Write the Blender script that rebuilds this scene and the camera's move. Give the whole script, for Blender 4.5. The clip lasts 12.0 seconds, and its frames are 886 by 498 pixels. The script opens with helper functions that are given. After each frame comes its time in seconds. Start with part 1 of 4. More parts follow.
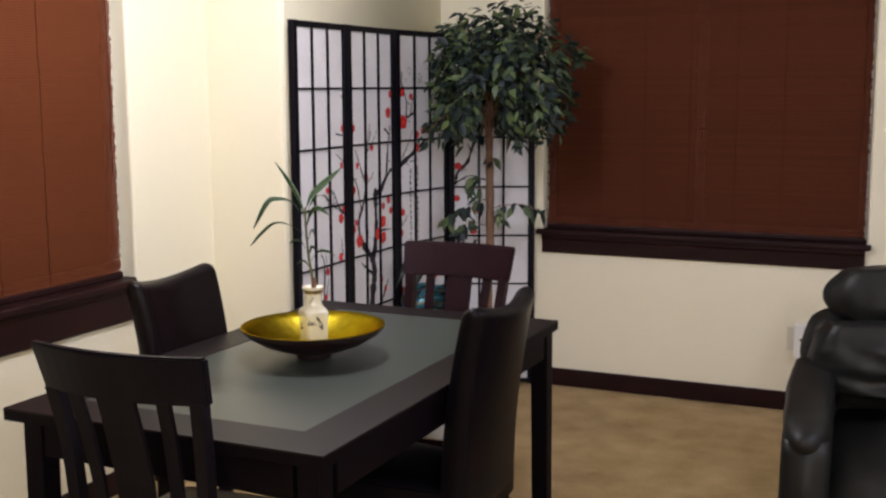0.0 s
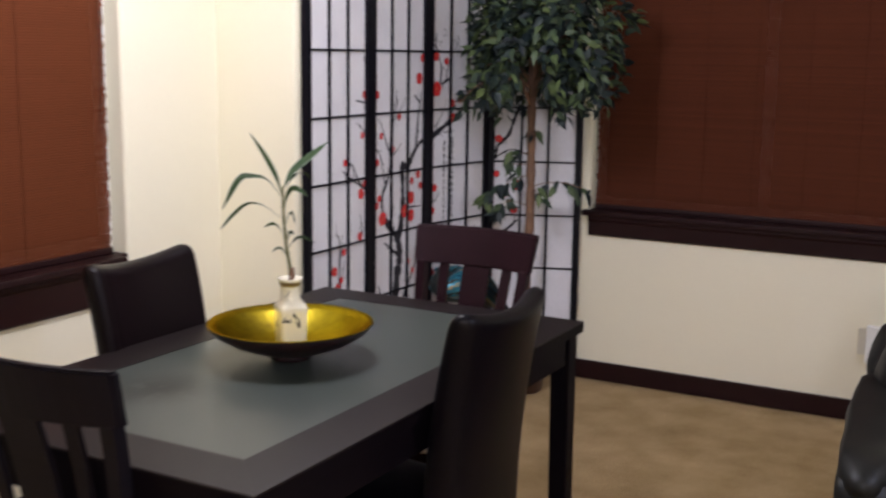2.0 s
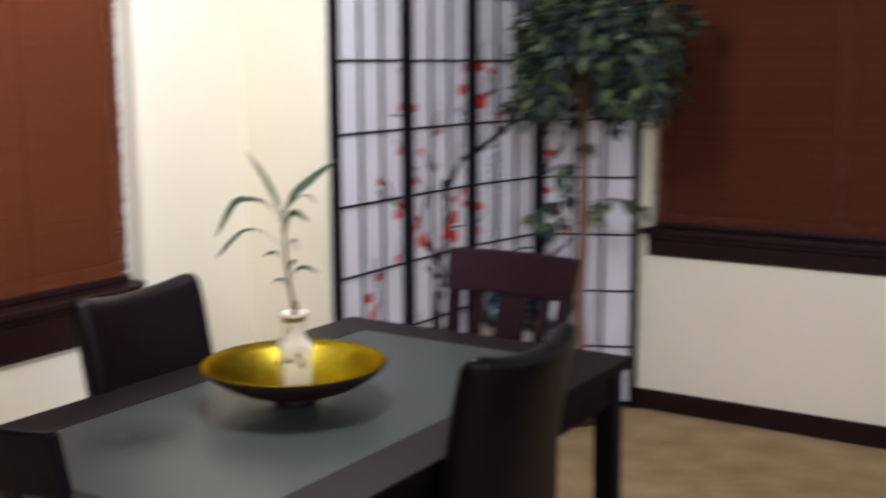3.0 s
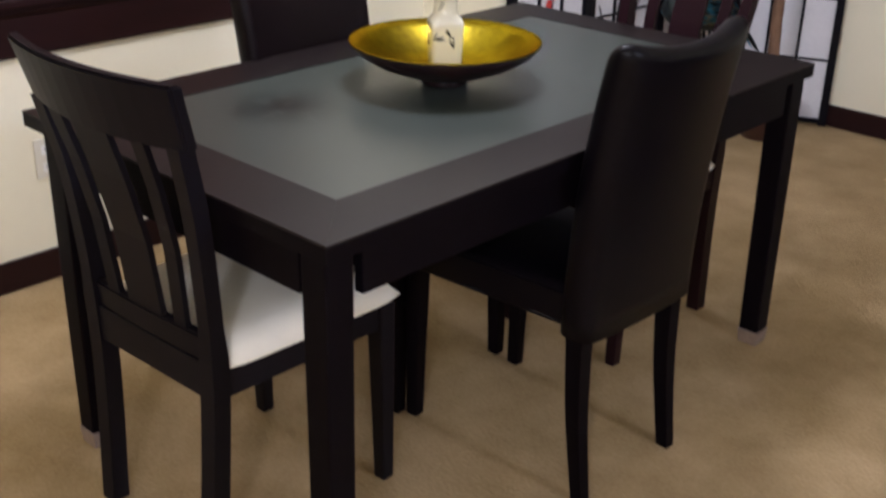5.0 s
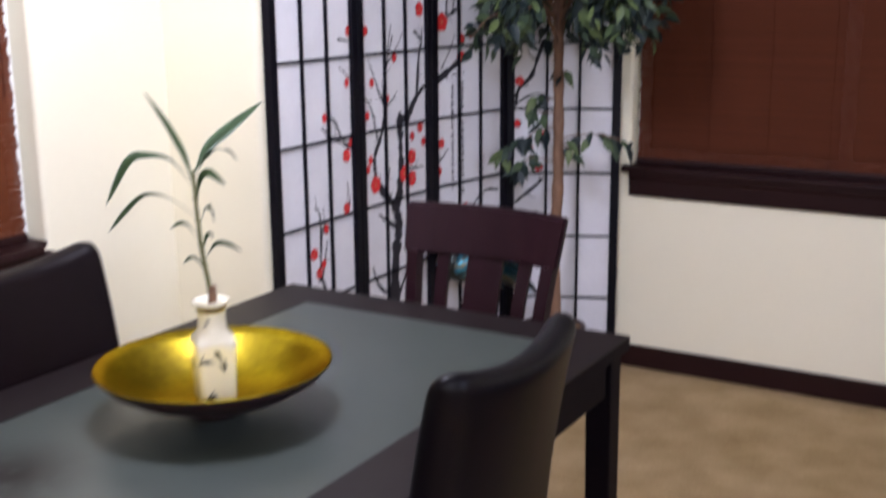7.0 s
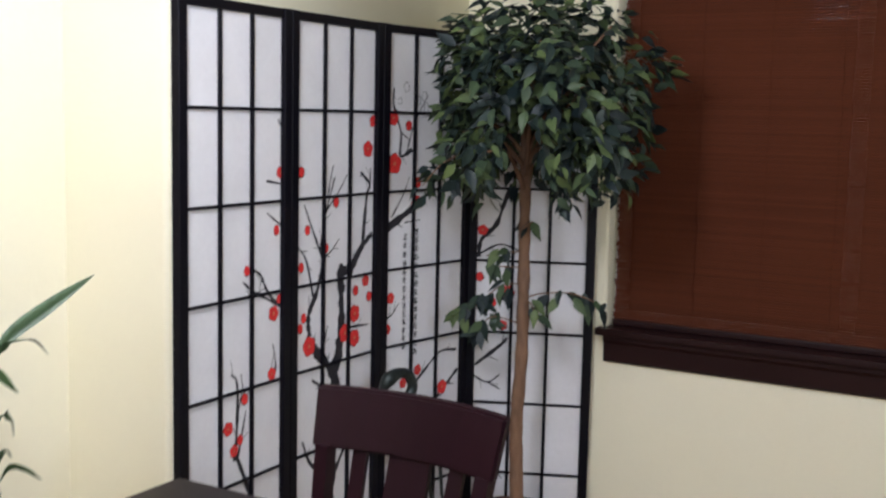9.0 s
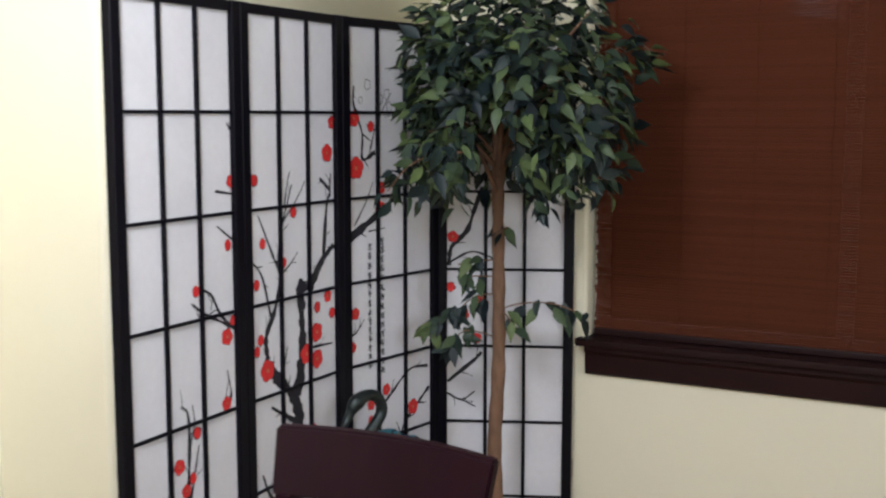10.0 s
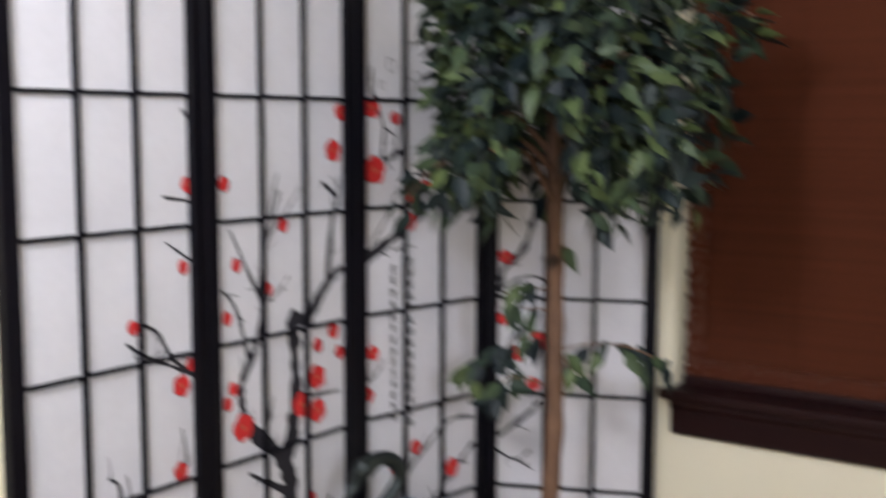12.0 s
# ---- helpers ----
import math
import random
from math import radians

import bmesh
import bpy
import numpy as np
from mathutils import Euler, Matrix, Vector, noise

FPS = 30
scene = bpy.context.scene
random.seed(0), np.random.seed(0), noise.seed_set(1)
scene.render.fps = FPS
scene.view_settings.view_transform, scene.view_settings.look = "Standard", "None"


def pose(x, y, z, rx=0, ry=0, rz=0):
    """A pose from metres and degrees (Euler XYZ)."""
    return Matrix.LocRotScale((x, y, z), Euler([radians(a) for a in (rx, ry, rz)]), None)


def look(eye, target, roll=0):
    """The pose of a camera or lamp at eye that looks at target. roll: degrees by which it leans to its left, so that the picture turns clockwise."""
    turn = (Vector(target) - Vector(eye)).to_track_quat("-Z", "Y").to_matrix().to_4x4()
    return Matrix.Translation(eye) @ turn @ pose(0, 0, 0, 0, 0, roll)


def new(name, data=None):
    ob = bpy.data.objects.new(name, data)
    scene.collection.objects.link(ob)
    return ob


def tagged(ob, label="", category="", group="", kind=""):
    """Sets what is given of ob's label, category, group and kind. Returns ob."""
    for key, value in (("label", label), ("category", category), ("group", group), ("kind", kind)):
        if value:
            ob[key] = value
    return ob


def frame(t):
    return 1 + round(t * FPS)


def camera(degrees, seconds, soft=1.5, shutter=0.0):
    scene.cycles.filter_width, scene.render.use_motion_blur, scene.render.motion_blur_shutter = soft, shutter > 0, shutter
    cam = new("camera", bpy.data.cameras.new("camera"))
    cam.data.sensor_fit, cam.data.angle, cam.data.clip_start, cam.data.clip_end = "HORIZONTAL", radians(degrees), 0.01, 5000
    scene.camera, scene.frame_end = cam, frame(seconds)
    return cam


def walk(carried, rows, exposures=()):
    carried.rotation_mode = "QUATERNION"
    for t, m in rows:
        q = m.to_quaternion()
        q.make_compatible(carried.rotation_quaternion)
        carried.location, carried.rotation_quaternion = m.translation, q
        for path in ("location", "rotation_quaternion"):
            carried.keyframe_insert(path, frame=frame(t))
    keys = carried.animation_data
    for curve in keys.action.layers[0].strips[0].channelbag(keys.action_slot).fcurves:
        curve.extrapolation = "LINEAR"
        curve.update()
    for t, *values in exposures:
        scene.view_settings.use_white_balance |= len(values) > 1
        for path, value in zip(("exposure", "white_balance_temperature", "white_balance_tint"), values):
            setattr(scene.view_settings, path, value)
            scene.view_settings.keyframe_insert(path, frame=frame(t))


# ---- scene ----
cam = camera(43.0, 12.0, soft=2.3, shutter=0.9)
PATH = [
    (0, (1.228, -2.028, 1.566), (0.399, -0.23, 1.28), -0.3),
    (0.5, (1.206, -1.923, 1.57), (0.326, -0.152, 1.267), -0.2),
    (1, (1.251, -1.771, 1.573), (0.256, -0.06, 1.278), 0.4),
    (1.5, (1.252, -1.654, 1.564), (0.262, 0.051, 1.232), 0.0),
    (2, (1.209, -1.504, 1.558), (0.26, 0.222, 1.213), 0.8),
    (2.5, (1.147, -1.331, 1.574), (0.275, 0.441, 1.259), -0.1),
    (3, (1.165, -1.154, 1.539), (0.095, 0.505, 1.218), -0.3),
    (3.5, (1.154, -1.041, 1.533), (-0.125, 0.439, 1.112), 1.7),
    (3.7, (1.172, -1.024, 1.52), (-0.145, 0.402, 1.037), 1.6),
    (5.3, (1.193, -0.997, 1.464), (-0.031, 0.34, 0.618), 1.7),
    (5.5, (1.199, -0.984, 1.462), (-0.005, 0.388, 0.644), 1.6),
    (6, (1.083, -0.885, 1.484), (-0.102, 0.58, 0.813), 1.5),
    (6.5, (0.936, -0.776, 1.514), (-0.116, 0.825, 0.939), -0.0),
    (7, (0.85, -0.679, 1.528), (-0.138, 0.999, 1.07), -0.5),
    (7.5, (0.85, -0.53, 1.553), (-0.164, 1.152, 1.175), 0.7),
    (7.7, (0.858, -0.489, 1.552), (-0.173, 1.189, 1.2), 1.5),
    (9.3, (0.656, -0.111, 1.556), (-0.321, 1.62, 1.333), 0.6),
    (9.5, (0.61, -0.08, 1.564), (-0.332, 1.669, 1.335), 0.6),
    (10, (0.567, 0.063, 1.553), (-0.374, 1.812, 1.316), -0.0),
    (10.5, (0.552, 0.274, 1.531), (-0.553, 1.928, 1.326), 1.1),
    (11, (0.545, 0.441, 1.544), (-0.601, 2.062, 1.296), 1.0),
    (11.5, (0.435, 0.642, 1.53), (-0.637, 2.303, 1.223), 2.0),
    (11.8, (0.411, 0.770, 1.502), (-0.656, 2.440, 1.238), 0.2),
    (12, (0.422, 0.815, 1.508), (-0.727, 2.437, 1.284), 0.1),
]
TONE = [(0, -0.08, 5910, 18), (0.5, -0.08, 5810, 18), (1.5, -0.08, 5710, 19), (2.5, -0.08, 5610, 20), (3.0, -0.05, 5510, 19), (3.7, -0.05, 5610, 19),
        (5.5, 0.2, 5410, 17), (6.0, 0.5, 5250, 24), (6.5, 0.40, 5150, 26), (7.0, 0.27, 5350, 22), (7.5, 0.17, 5480, 16), (9.5, 0.16, 5550, 10), (10.0, 0.17, 5580, 9),
        (10.5, 0.15, 5300, 12), (11, 0.0, 5400, 12), (11.5, 0.1, 5500, 12), (12, 0.28, 5650, 13)]
walk(cam, [(t, look(eye, target, roll)) for t, eye, target, roll in PATH], TONE)

# ---- world and light ----
world = bpy.data.worlds.new("night")
scene.world = world
world.use_nodes = True
world.node_tree.nodes["Background"].inputs[0].default_value = (0.02, 0.025, 0.04, 1)
world.node_tree.nodes["Background"].inputs[1].default_value = 0.3
scene.view_settings.exposure = 0.0


def lamp(name, place, power, radius, colour):
    data = bpy.data.lights.new(name, "POINT")
    data.energy, data.shadow_soft_size, data.color = power, radius, colour
    ob = new(name, data)
    ob.location = place
    return ob


lamp("pendant_bulb", (-0.555, 0.91, 2.25), 66, 0.19, (1.0, 0.955, 0.935))
# Unseen fill from behind the camera, added to brighten the seat and chairs.
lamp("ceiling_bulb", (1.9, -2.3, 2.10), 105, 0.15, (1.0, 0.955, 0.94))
lamp("side_room_bulb", (3.1, 0.75, 2.32), 78, 0.15, (0.83, 0.86, 1.0))

# ---- materials ----


def mat(name, colour, rough=0.6, metal=0.0, vary=0.12, scale=6.0, fine=120.0, bump=0.1, dist=0.002, coat=0.0,
        stretch=(1, 1, 1), second=None, spec=0.5, random_tone=0.0, contrast=1.0):
    """A surface with a slow change of tone, a fine grain, and relief from both."""
    m = bpy.data.materials.new(name)
    m.use_nodes = True
    nt = m.node_tree
    b = nt.nodes["Principled BSDF"]
    b.inputs["Roughness"].default_value = rough
    b.inputs["Metallic"].default_value = metal
    b.inputs["Coat Weight"].default_value = coat
    b.inputs["Coat Roughness"].default_value = 0.15
    b.inputs["Specular IOR Level"].default_value = spec
    tc = nt.nodes.new("ShaderNodeTexCoord")
    mp = nt.nodes.new("ShaderNodeMapping")
    mp.inputs["Scale"].default_value = stretch
    nt.links.new(tc.outputs["Object"], mp.inputs["Vector"])
    big = nt.nodes.new("ShaderNodeTexNoise")
    big.inputs["Scale"].default_value, big.inputs["Detail"].default_value = scale, 4
    small = nt.nodes.new("ShaderNodeTexNoise")
    small.inputs["Scale"].default_value, small.inputs["Detail"].default_value = fine, 3
    for n in (big, small):
        nt.links.new(mp.outputs["Vector"], n.inputs["Vector"])
    ramp = nt.nodes.new("ShaderNodeMix")
    ramp.data_type = "RGBA"
    dark = second or tuple(c * (1 - vary * 2) for c in colour)
    light = colour if second else tuple(min(1, c * (1 + vary)) for c in colour)
    ramp.inputs[6].default_value, ramp.inputs[7].default_value = (*dark, 1), (*light, 1)
    mixf = nt.nodes.new("ShaderNodeMath")
    mixf.operation = "MULTIPLY_ADD"
    mixf.inputs[1].default_value, mixf.inputs[2].default_value = 0.35, 0.0
    nt.links.new(small.outputs["Fac"], mixf.inputs[0])
    addf = nt.nodes.new("ShaderNodeMath")
    addf.operation, addf.use_clamp = "MULTIPLY_ADD", True
    addf.inputs[1].default_value = 0.75
    nt.links.new(big.outputs["Fac"], addf.inputs[0])
    nt.links.new(mixf.outputs[0], addf.inputs[2])
    stretch_tone = nt.nodes.new("ShaderNodeMapRange")
    stretch_tone.inputs[1].default_value, stretch_tone.inputs[2].default_value = 0.55 - 0.55 / contrast, 0.55 + 0.45 / contrast
    nt.links.new(addf.outputs[0], stretch_tone.inputs[0])
    nt.links.new(stretch_tone.outputs[0], ramp.inputs[0])
    out = ramp.outputs[2]
    if random_tone:
        info = nt.nodes.new("ShaderNodeObjectInfo")
        geo = nt.nodes.new("ShaderNodeNewGeometry")
        both = nt.nodes.new("ShaderNodeMath")
        both.operation = "ADD"
        nt.links.new(info.outputs["Random"], both.inputs[0])
        nt.links.new(geo.outputs["Random Per Island"], both.inputs[1])
        rng = nt.nodes.new("ShaderNodeMapRange")
        rng.inputs[1].default_value, rng.inputs[2].default_value = 0, 2
        rng.inputs[3].default_value, rng.inputs[4].default_value = 1 - random_tone, 1 + random_tone
        nt.links.new(both.outputs[0], rng.inputs[0])
        hsv = nt.nodes.new("ShaderNodeHueSaturation")
        nt.links.new(rng.outputs[0], hsv.inputs["Value"])
        nt.links.new(out, hsv.inputs["Color"])
        out = hsv.outputs[0]
    nt.links.new(out, b.inputs["Base Color"])
    if bump:
        bp = nt.nodes.new("ShaderNodeBump")
        bp.inputs["Strength"].default_value, bp.inputs["Distance"].default_value = bump, dist
        nt.links.new(small.outputs["Fac"], bp.inputs["Height"])
        nt.links.new(bp.outputs[0], b.inputs["Normal"])
    return m


M_wall = mat("cream_wall_paint", (0.85, 0.800, 0.61), 0.75, vary=0.03, scale=1.5, fine=55, bump=0.25, dist=0.003)
M_ceil = mat("ceiling_paint", (0.80, 0.78, 0.70), 0.85, vary=0.03, fine=40, bump=0.3, dist=0.003)
M_carpet = mat("beige_carpet", (0.465, 0.338, 0.182), 0.95, scale=6.0, fine=110, bump=0.6, dist=0.006,
               second=(0.27, 0.182, 0.080), spec=0.08, contrast=2.1)
M_trim = mat("espresso_trim", (0.018, 0.0052, 0.0055), 0.48, spec=0.2, vary=0.25, scale=3, fine=30, bump=0.05, stretch=(1, 1, 6))
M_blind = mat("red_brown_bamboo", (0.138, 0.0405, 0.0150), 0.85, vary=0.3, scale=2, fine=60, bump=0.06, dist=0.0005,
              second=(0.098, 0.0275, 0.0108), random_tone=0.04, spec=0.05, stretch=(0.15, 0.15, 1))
# The same bamboo, its base darkened for the dimmer light at the far wall.
M_blind_shaded = mat("shaded_red_brown_bamboo", (0.108, 0.0328, 0.0156), 0.85, vary=0.3, scale=2, fine=60, bump=0.06, dist=0.0005,
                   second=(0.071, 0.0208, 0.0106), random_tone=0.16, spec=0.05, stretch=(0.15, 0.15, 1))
M_thread = mat("blind_thread", (0.066, 0.018, 0.009), 0.9, spec=0.05, fine=300)
M_espresso = mat("espresso_wood", (0.0040, 0.0026, 0.0044), 0.50, spec=0.06, vary=0.3, scale=5, fine=40, bump=0.05, stretch=(1, 1, 0.15))
# Espresso made lighter and bluer for the cool light on the chair's back.
M_chair_wood = mat("espresso_chair_cool_lit", (0.0075, 0.0060, 0.0088), 0.46, spec=0.10, vary=0.3, scale=5, fine=40, bump=0.05, stretch=(1, 1, 0.15))
M_mahogany = mat("mahogany_wood", (0.0135, 0.0034, 0.0062), 0.45, spec=0.16, vary=0.3, scale=5, fine=40, bump=0.05, stretch=(1, 1, 0.15))
M_border = mat("table_border_wood", (0.0105, 0.0066, 0.0070), 0.46, spec=0.20, vary=0.25, scale=5, fine=60, bump=0.04, stretch=(1, 0.2, 1))
M_glass = mat("frosted_grey_glass", (0.046, 0.055, 0.048), 0.34, vary=0.05, scale=5, fine=400, bump=0.03, dist=0.0005, spec=0.42)


def add_dark_patch(m, centre, size, colour):
    """A cloudy dark patch on one spot of a surface."""
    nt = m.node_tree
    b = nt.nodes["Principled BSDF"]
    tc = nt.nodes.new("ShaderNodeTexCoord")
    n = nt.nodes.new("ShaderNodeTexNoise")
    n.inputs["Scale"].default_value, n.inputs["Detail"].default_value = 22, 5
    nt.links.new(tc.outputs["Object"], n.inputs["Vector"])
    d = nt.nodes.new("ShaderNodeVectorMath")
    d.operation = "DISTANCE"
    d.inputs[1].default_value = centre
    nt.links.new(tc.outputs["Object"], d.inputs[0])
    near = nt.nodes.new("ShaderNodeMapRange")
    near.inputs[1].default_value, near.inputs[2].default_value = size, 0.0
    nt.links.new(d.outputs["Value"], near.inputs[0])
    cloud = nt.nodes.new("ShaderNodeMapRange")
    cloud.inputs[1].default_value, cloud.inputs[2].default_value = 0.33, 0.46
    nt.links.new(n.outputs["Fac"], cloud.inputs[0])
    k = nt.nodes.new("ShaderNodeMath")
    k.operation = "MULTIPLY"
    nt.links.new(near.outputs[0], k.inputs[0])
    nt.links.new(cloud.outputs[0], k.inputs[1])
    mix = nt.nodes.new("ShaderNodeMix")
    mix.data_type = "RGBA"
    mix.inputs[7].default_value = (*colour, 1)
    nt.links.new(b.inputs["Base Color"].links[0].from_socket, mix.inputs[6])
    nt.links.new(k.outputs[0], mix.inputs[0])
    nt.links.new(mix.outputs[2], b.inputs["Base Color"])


add_dark_patch(M_glass, (-0.595, 0.41, 0.771), 0.145, (0.003, 0.003, 0.004))
# One leather in two bases, warm and cool light put into the colours.
M_leather = mat("leather_warm_lit", (0.0060, 0.0032, 0.0041), 0.32, spec=0.12, vary=0.25, scale=7, fine=260, bump=0.25, dist=0.001)
M_cool_lit_leather = mat("leather_cool_lit", (0.0042, 0.0032, 0.0050), 0.34, spec=0.11, vary=0.25, scale=7, fine=260, bump=0.25, dist=0.001)
M_black_leather = mat("black_leather", (0.0088, 0.0090, 0.0088), 0.44, spec=0.27, vary=0.25, scale=9, fine=200, bump=0.35, dist=0.0015)
M_seat = mat("cream_seat_fabric", (0.92, 0.87, 0.74), 0.7, vary=0.06, scale=8, fine=300, bump=0.2, dist=0.0008)
M_lacquer = mat("black_lacquer", (0.0040, 0.0034, 0.0064), 0.45, spec=0.13, vary=0.2, scale=8, fine=80, bump=0.03)
M_paper = mat("rice_paper", (0.74, 0.73, 0.755), 0.85, vary=0.085, scale=7, fine=60, bump=0.12, dist=0.001)
M_ink = mat("black_ink", (0.018, 0.016, 0.022), 0.8, vary=0.4, scale=30)
M_grey_ink = mat("thin_grey_ink", (0.16, 0.155, 0.165), 0.8, vary=0.3, scale=30)
M_red = mat("red_blossom", (0.78, 0.030, 0.025), 0.7, vary=0.2, scale=60, second=(0.50, 0.015, 0.018))
M_core = mat("blossom_core", (0.62, 0.22, 0.10), 0.8, vary=0.3, scale=90)
M_gold = mat("gold_leaf", (0.35, 0.268, 0.008), 0.30, 1.0, scale=8, fine=60, bump=0.3, dist=0.001,
             second=(0.100, 0.060, 0.012), contrast=1.8)
M_gold.node_tree.nodes["Principled BSDF"].inputs["Specular Tint"].default_value = (0.60, 0.42, 0.04, 1)
M_bowl = mat("dark_bowl_lacquer", (0.022, 0.010, 0.011), 0.3, vary=0.3, scale=14)
M_vase = mat("cream_porcelain", (0.80, 0.76, 0.60), 0.22, vary=0.04, scale=16, bump=0.02, coat=0.4)
M_rim_line = mat("brown_rim_line", (0.12, 0.075, 0.04), 0.3, vary=0.3, scale=60)
M_stalk = mat("bamboo_stalk", (0.14, 0.145, 0.05), 0.45, vary=0.3, scale=40)
M_blade = mat("bamboo_leaf", (0.050, 0.098, 0.028), 0.5, vary=0.3, scale=40, random_tone=0.25)
M_leaf = mat("ficus_leaf", (1.0, 1.0, 1.0), 0.48, scale=14, fine=90, bump=0.15, dist=0.001, second=(0.55, 0.6, 0.7), contrast=2.0, spec=0.3)


def leaf_colours(m, steps):
    """Give every leaf one green of its own, with shade or light put in."""
    nt = m.node_tree
    b = nt.nodes["Principled BSDF"]
    info, geo = nt.nodes.new("ShaderNodeObjectInfo"), nt.nodes.new("ShaderNodeNewGeometry")
    both, wrap = nt.nodes.new("ShaderNodeMath"), nt.nodes.new("ShaderNodeMath")
    both.operation, wrap.operation = "ADD", "FRACT"
    nt.links.new(info.outputs["Random"], both.inputs[0])
    nt.links.new(geo.outputs["Random Per Island"], both.inputs[1])
    nt.links.new(both.outputs[0], wrap.inputs[0])
    ramp = nt.nodes.new("ShaderNodeValToRGB")
    ramp.color_ramp.elements.remove(ramp.color_ramp.elements[1])
    ramp.color_ramp.elements[0].color = (*steps[0][1], 1)
    for at, colour in steps[1:]:
        ramp.color_ramp.elements.new(at).color = (*colour, 1)
    nt.links.new(wrap.outputs[0], ramp.inputs[0])
    mix = nt.nodes.new("ShaderNodeMix")
    mix.data_type, mix.blend_type = "RGBA", "MULTIPLY"
    mix.inputs[0].default_value = 1
    nt.links.new(ramp.outputs[0], mix.inputs[6])
    nt.links.new(b.inputs["Base Color"].links[0].from_socket, mix.inputs[7])
    nt.links.new(mix.outputs[2], b.inputs["Base Color"])


leaf_colours(M_leaf, ((0.0, (0.008, 0.015, 0.018)), (0.45, (0.027, 0.044, 0.034)), (0.75, (0.070, 0.102, 0.044)), (1.0, (0.130, 0.172, 0.054))))
M_bark = mat("ficus_bark", (0.215, 0.118, 0.068), 0.8, vary=0.48, scale=22, fine=70, bump=0.6, dist=0.004, stretch=(1, 1, 0.35))
M_pot = mat("brown_pot", (0.055, 0.022, 0.015), 0.35, vary=0.25, scale=9)
M_soil = mat("dry_moss", (0.30, 0.17, 0.085), 0.95, vary=0.4, scale=30, fine=120, bump=1.0, dist=0.01)
M_bronze = mat("verdigris_bronze", (0.040, 0.050, 0.048), 0.40, 0.6, vary=0.4, scale=25, fine=120, bump=0.3)
M_teal = mat("teal_enamel", (0.09, 0.42, 0.58), 0.28, 0.45, vary=0.4, scale=16, second=(0.010, 0.050, 0.090), random_tone=0.35, contrast=1.8)
M_quill = mat("gilt_bronze_quill", (0.34, 0.29, 0.17), 0.35, 0.6, vary=0.4, scale=25)
M_plastic = mat("ivory_plastic", (0.72, 0.69, 0.58), 0.4, vary=0.03)
M_device = mat("white_plastic", (0.85, 0.85, 0.82), 0.35, vary=0.02)
M_dark = mat("dark_plastic", (0.012, 0.012, 0.014), 0.4)
M_ferrule = mat("worn_metal_foot", (0.30, 0.225, 0.185), 0.5, 0.2, vary=0.2, scale=60)
M_brass = mat("brushed_nickel", (0.55, 0.53, 0.5), 0.3, 1.0, vary=0.1)
M_pane = mat("window_pane", (0.02, 0.02, 0.025), 0.05)


def glow(name, colour, strength):
    m = bpy.data.materials.new(name)
    m.use_nodes = True
    b = m.node_tree.nodes["Principled BSDF"]
    b.inputs["Base Color"].default_value = (*colour, 1)
    b.inputs["Emission Color"].default_value = (*colour, 1)
    b.inputs["Emission Strength"].default_value = strength
    return m


M_led = glow("red_indicator", (1.0, 0.05, 0.03), 1.2)

# ---- building tools ----


def part(name, bm, material, parent=None, label="", smooth=False):
    me = bpy.data.meshes.new(name)
    bmesh.ops.recalc_face_normals(bm, faces=bm.faces)
    if smooth:
        for f in bm.faces:
            f.smooth = True
    bm.to_mesh(me)
    bm.free()
    me.materials.append(material)
    ob = new(name, me)
    if parent:
        ob.parent = parent
    if label:
        ob["label"] = label
    return ob


def thing(name, m, label, category, group="", kind=""):
    ob = new(name)
    ob.matrix_world = m
    return tagged(ob, label, category, group, kind)


def box(x0, x1, y0, y1, z0, z1, bevel=0.0, segments=2, bm=None):
    b = bmesh.new()
    bmesh.ops.create_cube(b, size=1)
    for v in b.verts:
        v.co = Vector(((x0 + x1) / 2 + v.co.x * (x1 - x0), (y0 + y1) / 2 + v.co.y * (y1 - y0), (z0 + z1) / 2 + v.co.z * (z1 - z0)))
    if bevel:
        bmesh.ops.bevel(b, geom=list(b.edges), offset=bevel, segments=segments, profile=0.6, affect="EDGES", clamp_overlap=True)
    return join(bm, b)


def join(bm, b):
    """Puts the bmesh b into bm, or returns b where bm is None."""
    if bm is None:
        return b
    me = bpy.data.meshes.new("joined")
    b.to_mesh(me)
    b.free()
    bm.from_mesh(me)
    bpy.data.meshes.remove(me)
    return bm


def lathe(profile, sides=40, bm=None):
    """Turns (radius, z) pairs round the z axis."""
    b = bmesh.new()
    rings = []
    for r, z in profile:
        if r < 1e-6:
            rings.append([b.verts.new((0, 0, z))])
        else:
            rings.append([b.verts.new((r * math.cos(2 * math.pi * i / sides), r * math.sin(2 * math.pi * i / sides), z)) for i in range(sides)])
    for a, c in zip(rings, rings[1:]):
        for i in range(sides):
            j = (i + 1) % sides
            if len(a) == 1 and len(c) > 1:
                b.faces.new((a[0], c[i], c[j]))
            elif len(c) == 1 and len(a) > 1:
                b.faces.new((a[i], c[0], a[j]))
            elif len(a) > 1:
                b.faces.new((a[i], c[i], c[j], a[j]))
    return join(bm, b)


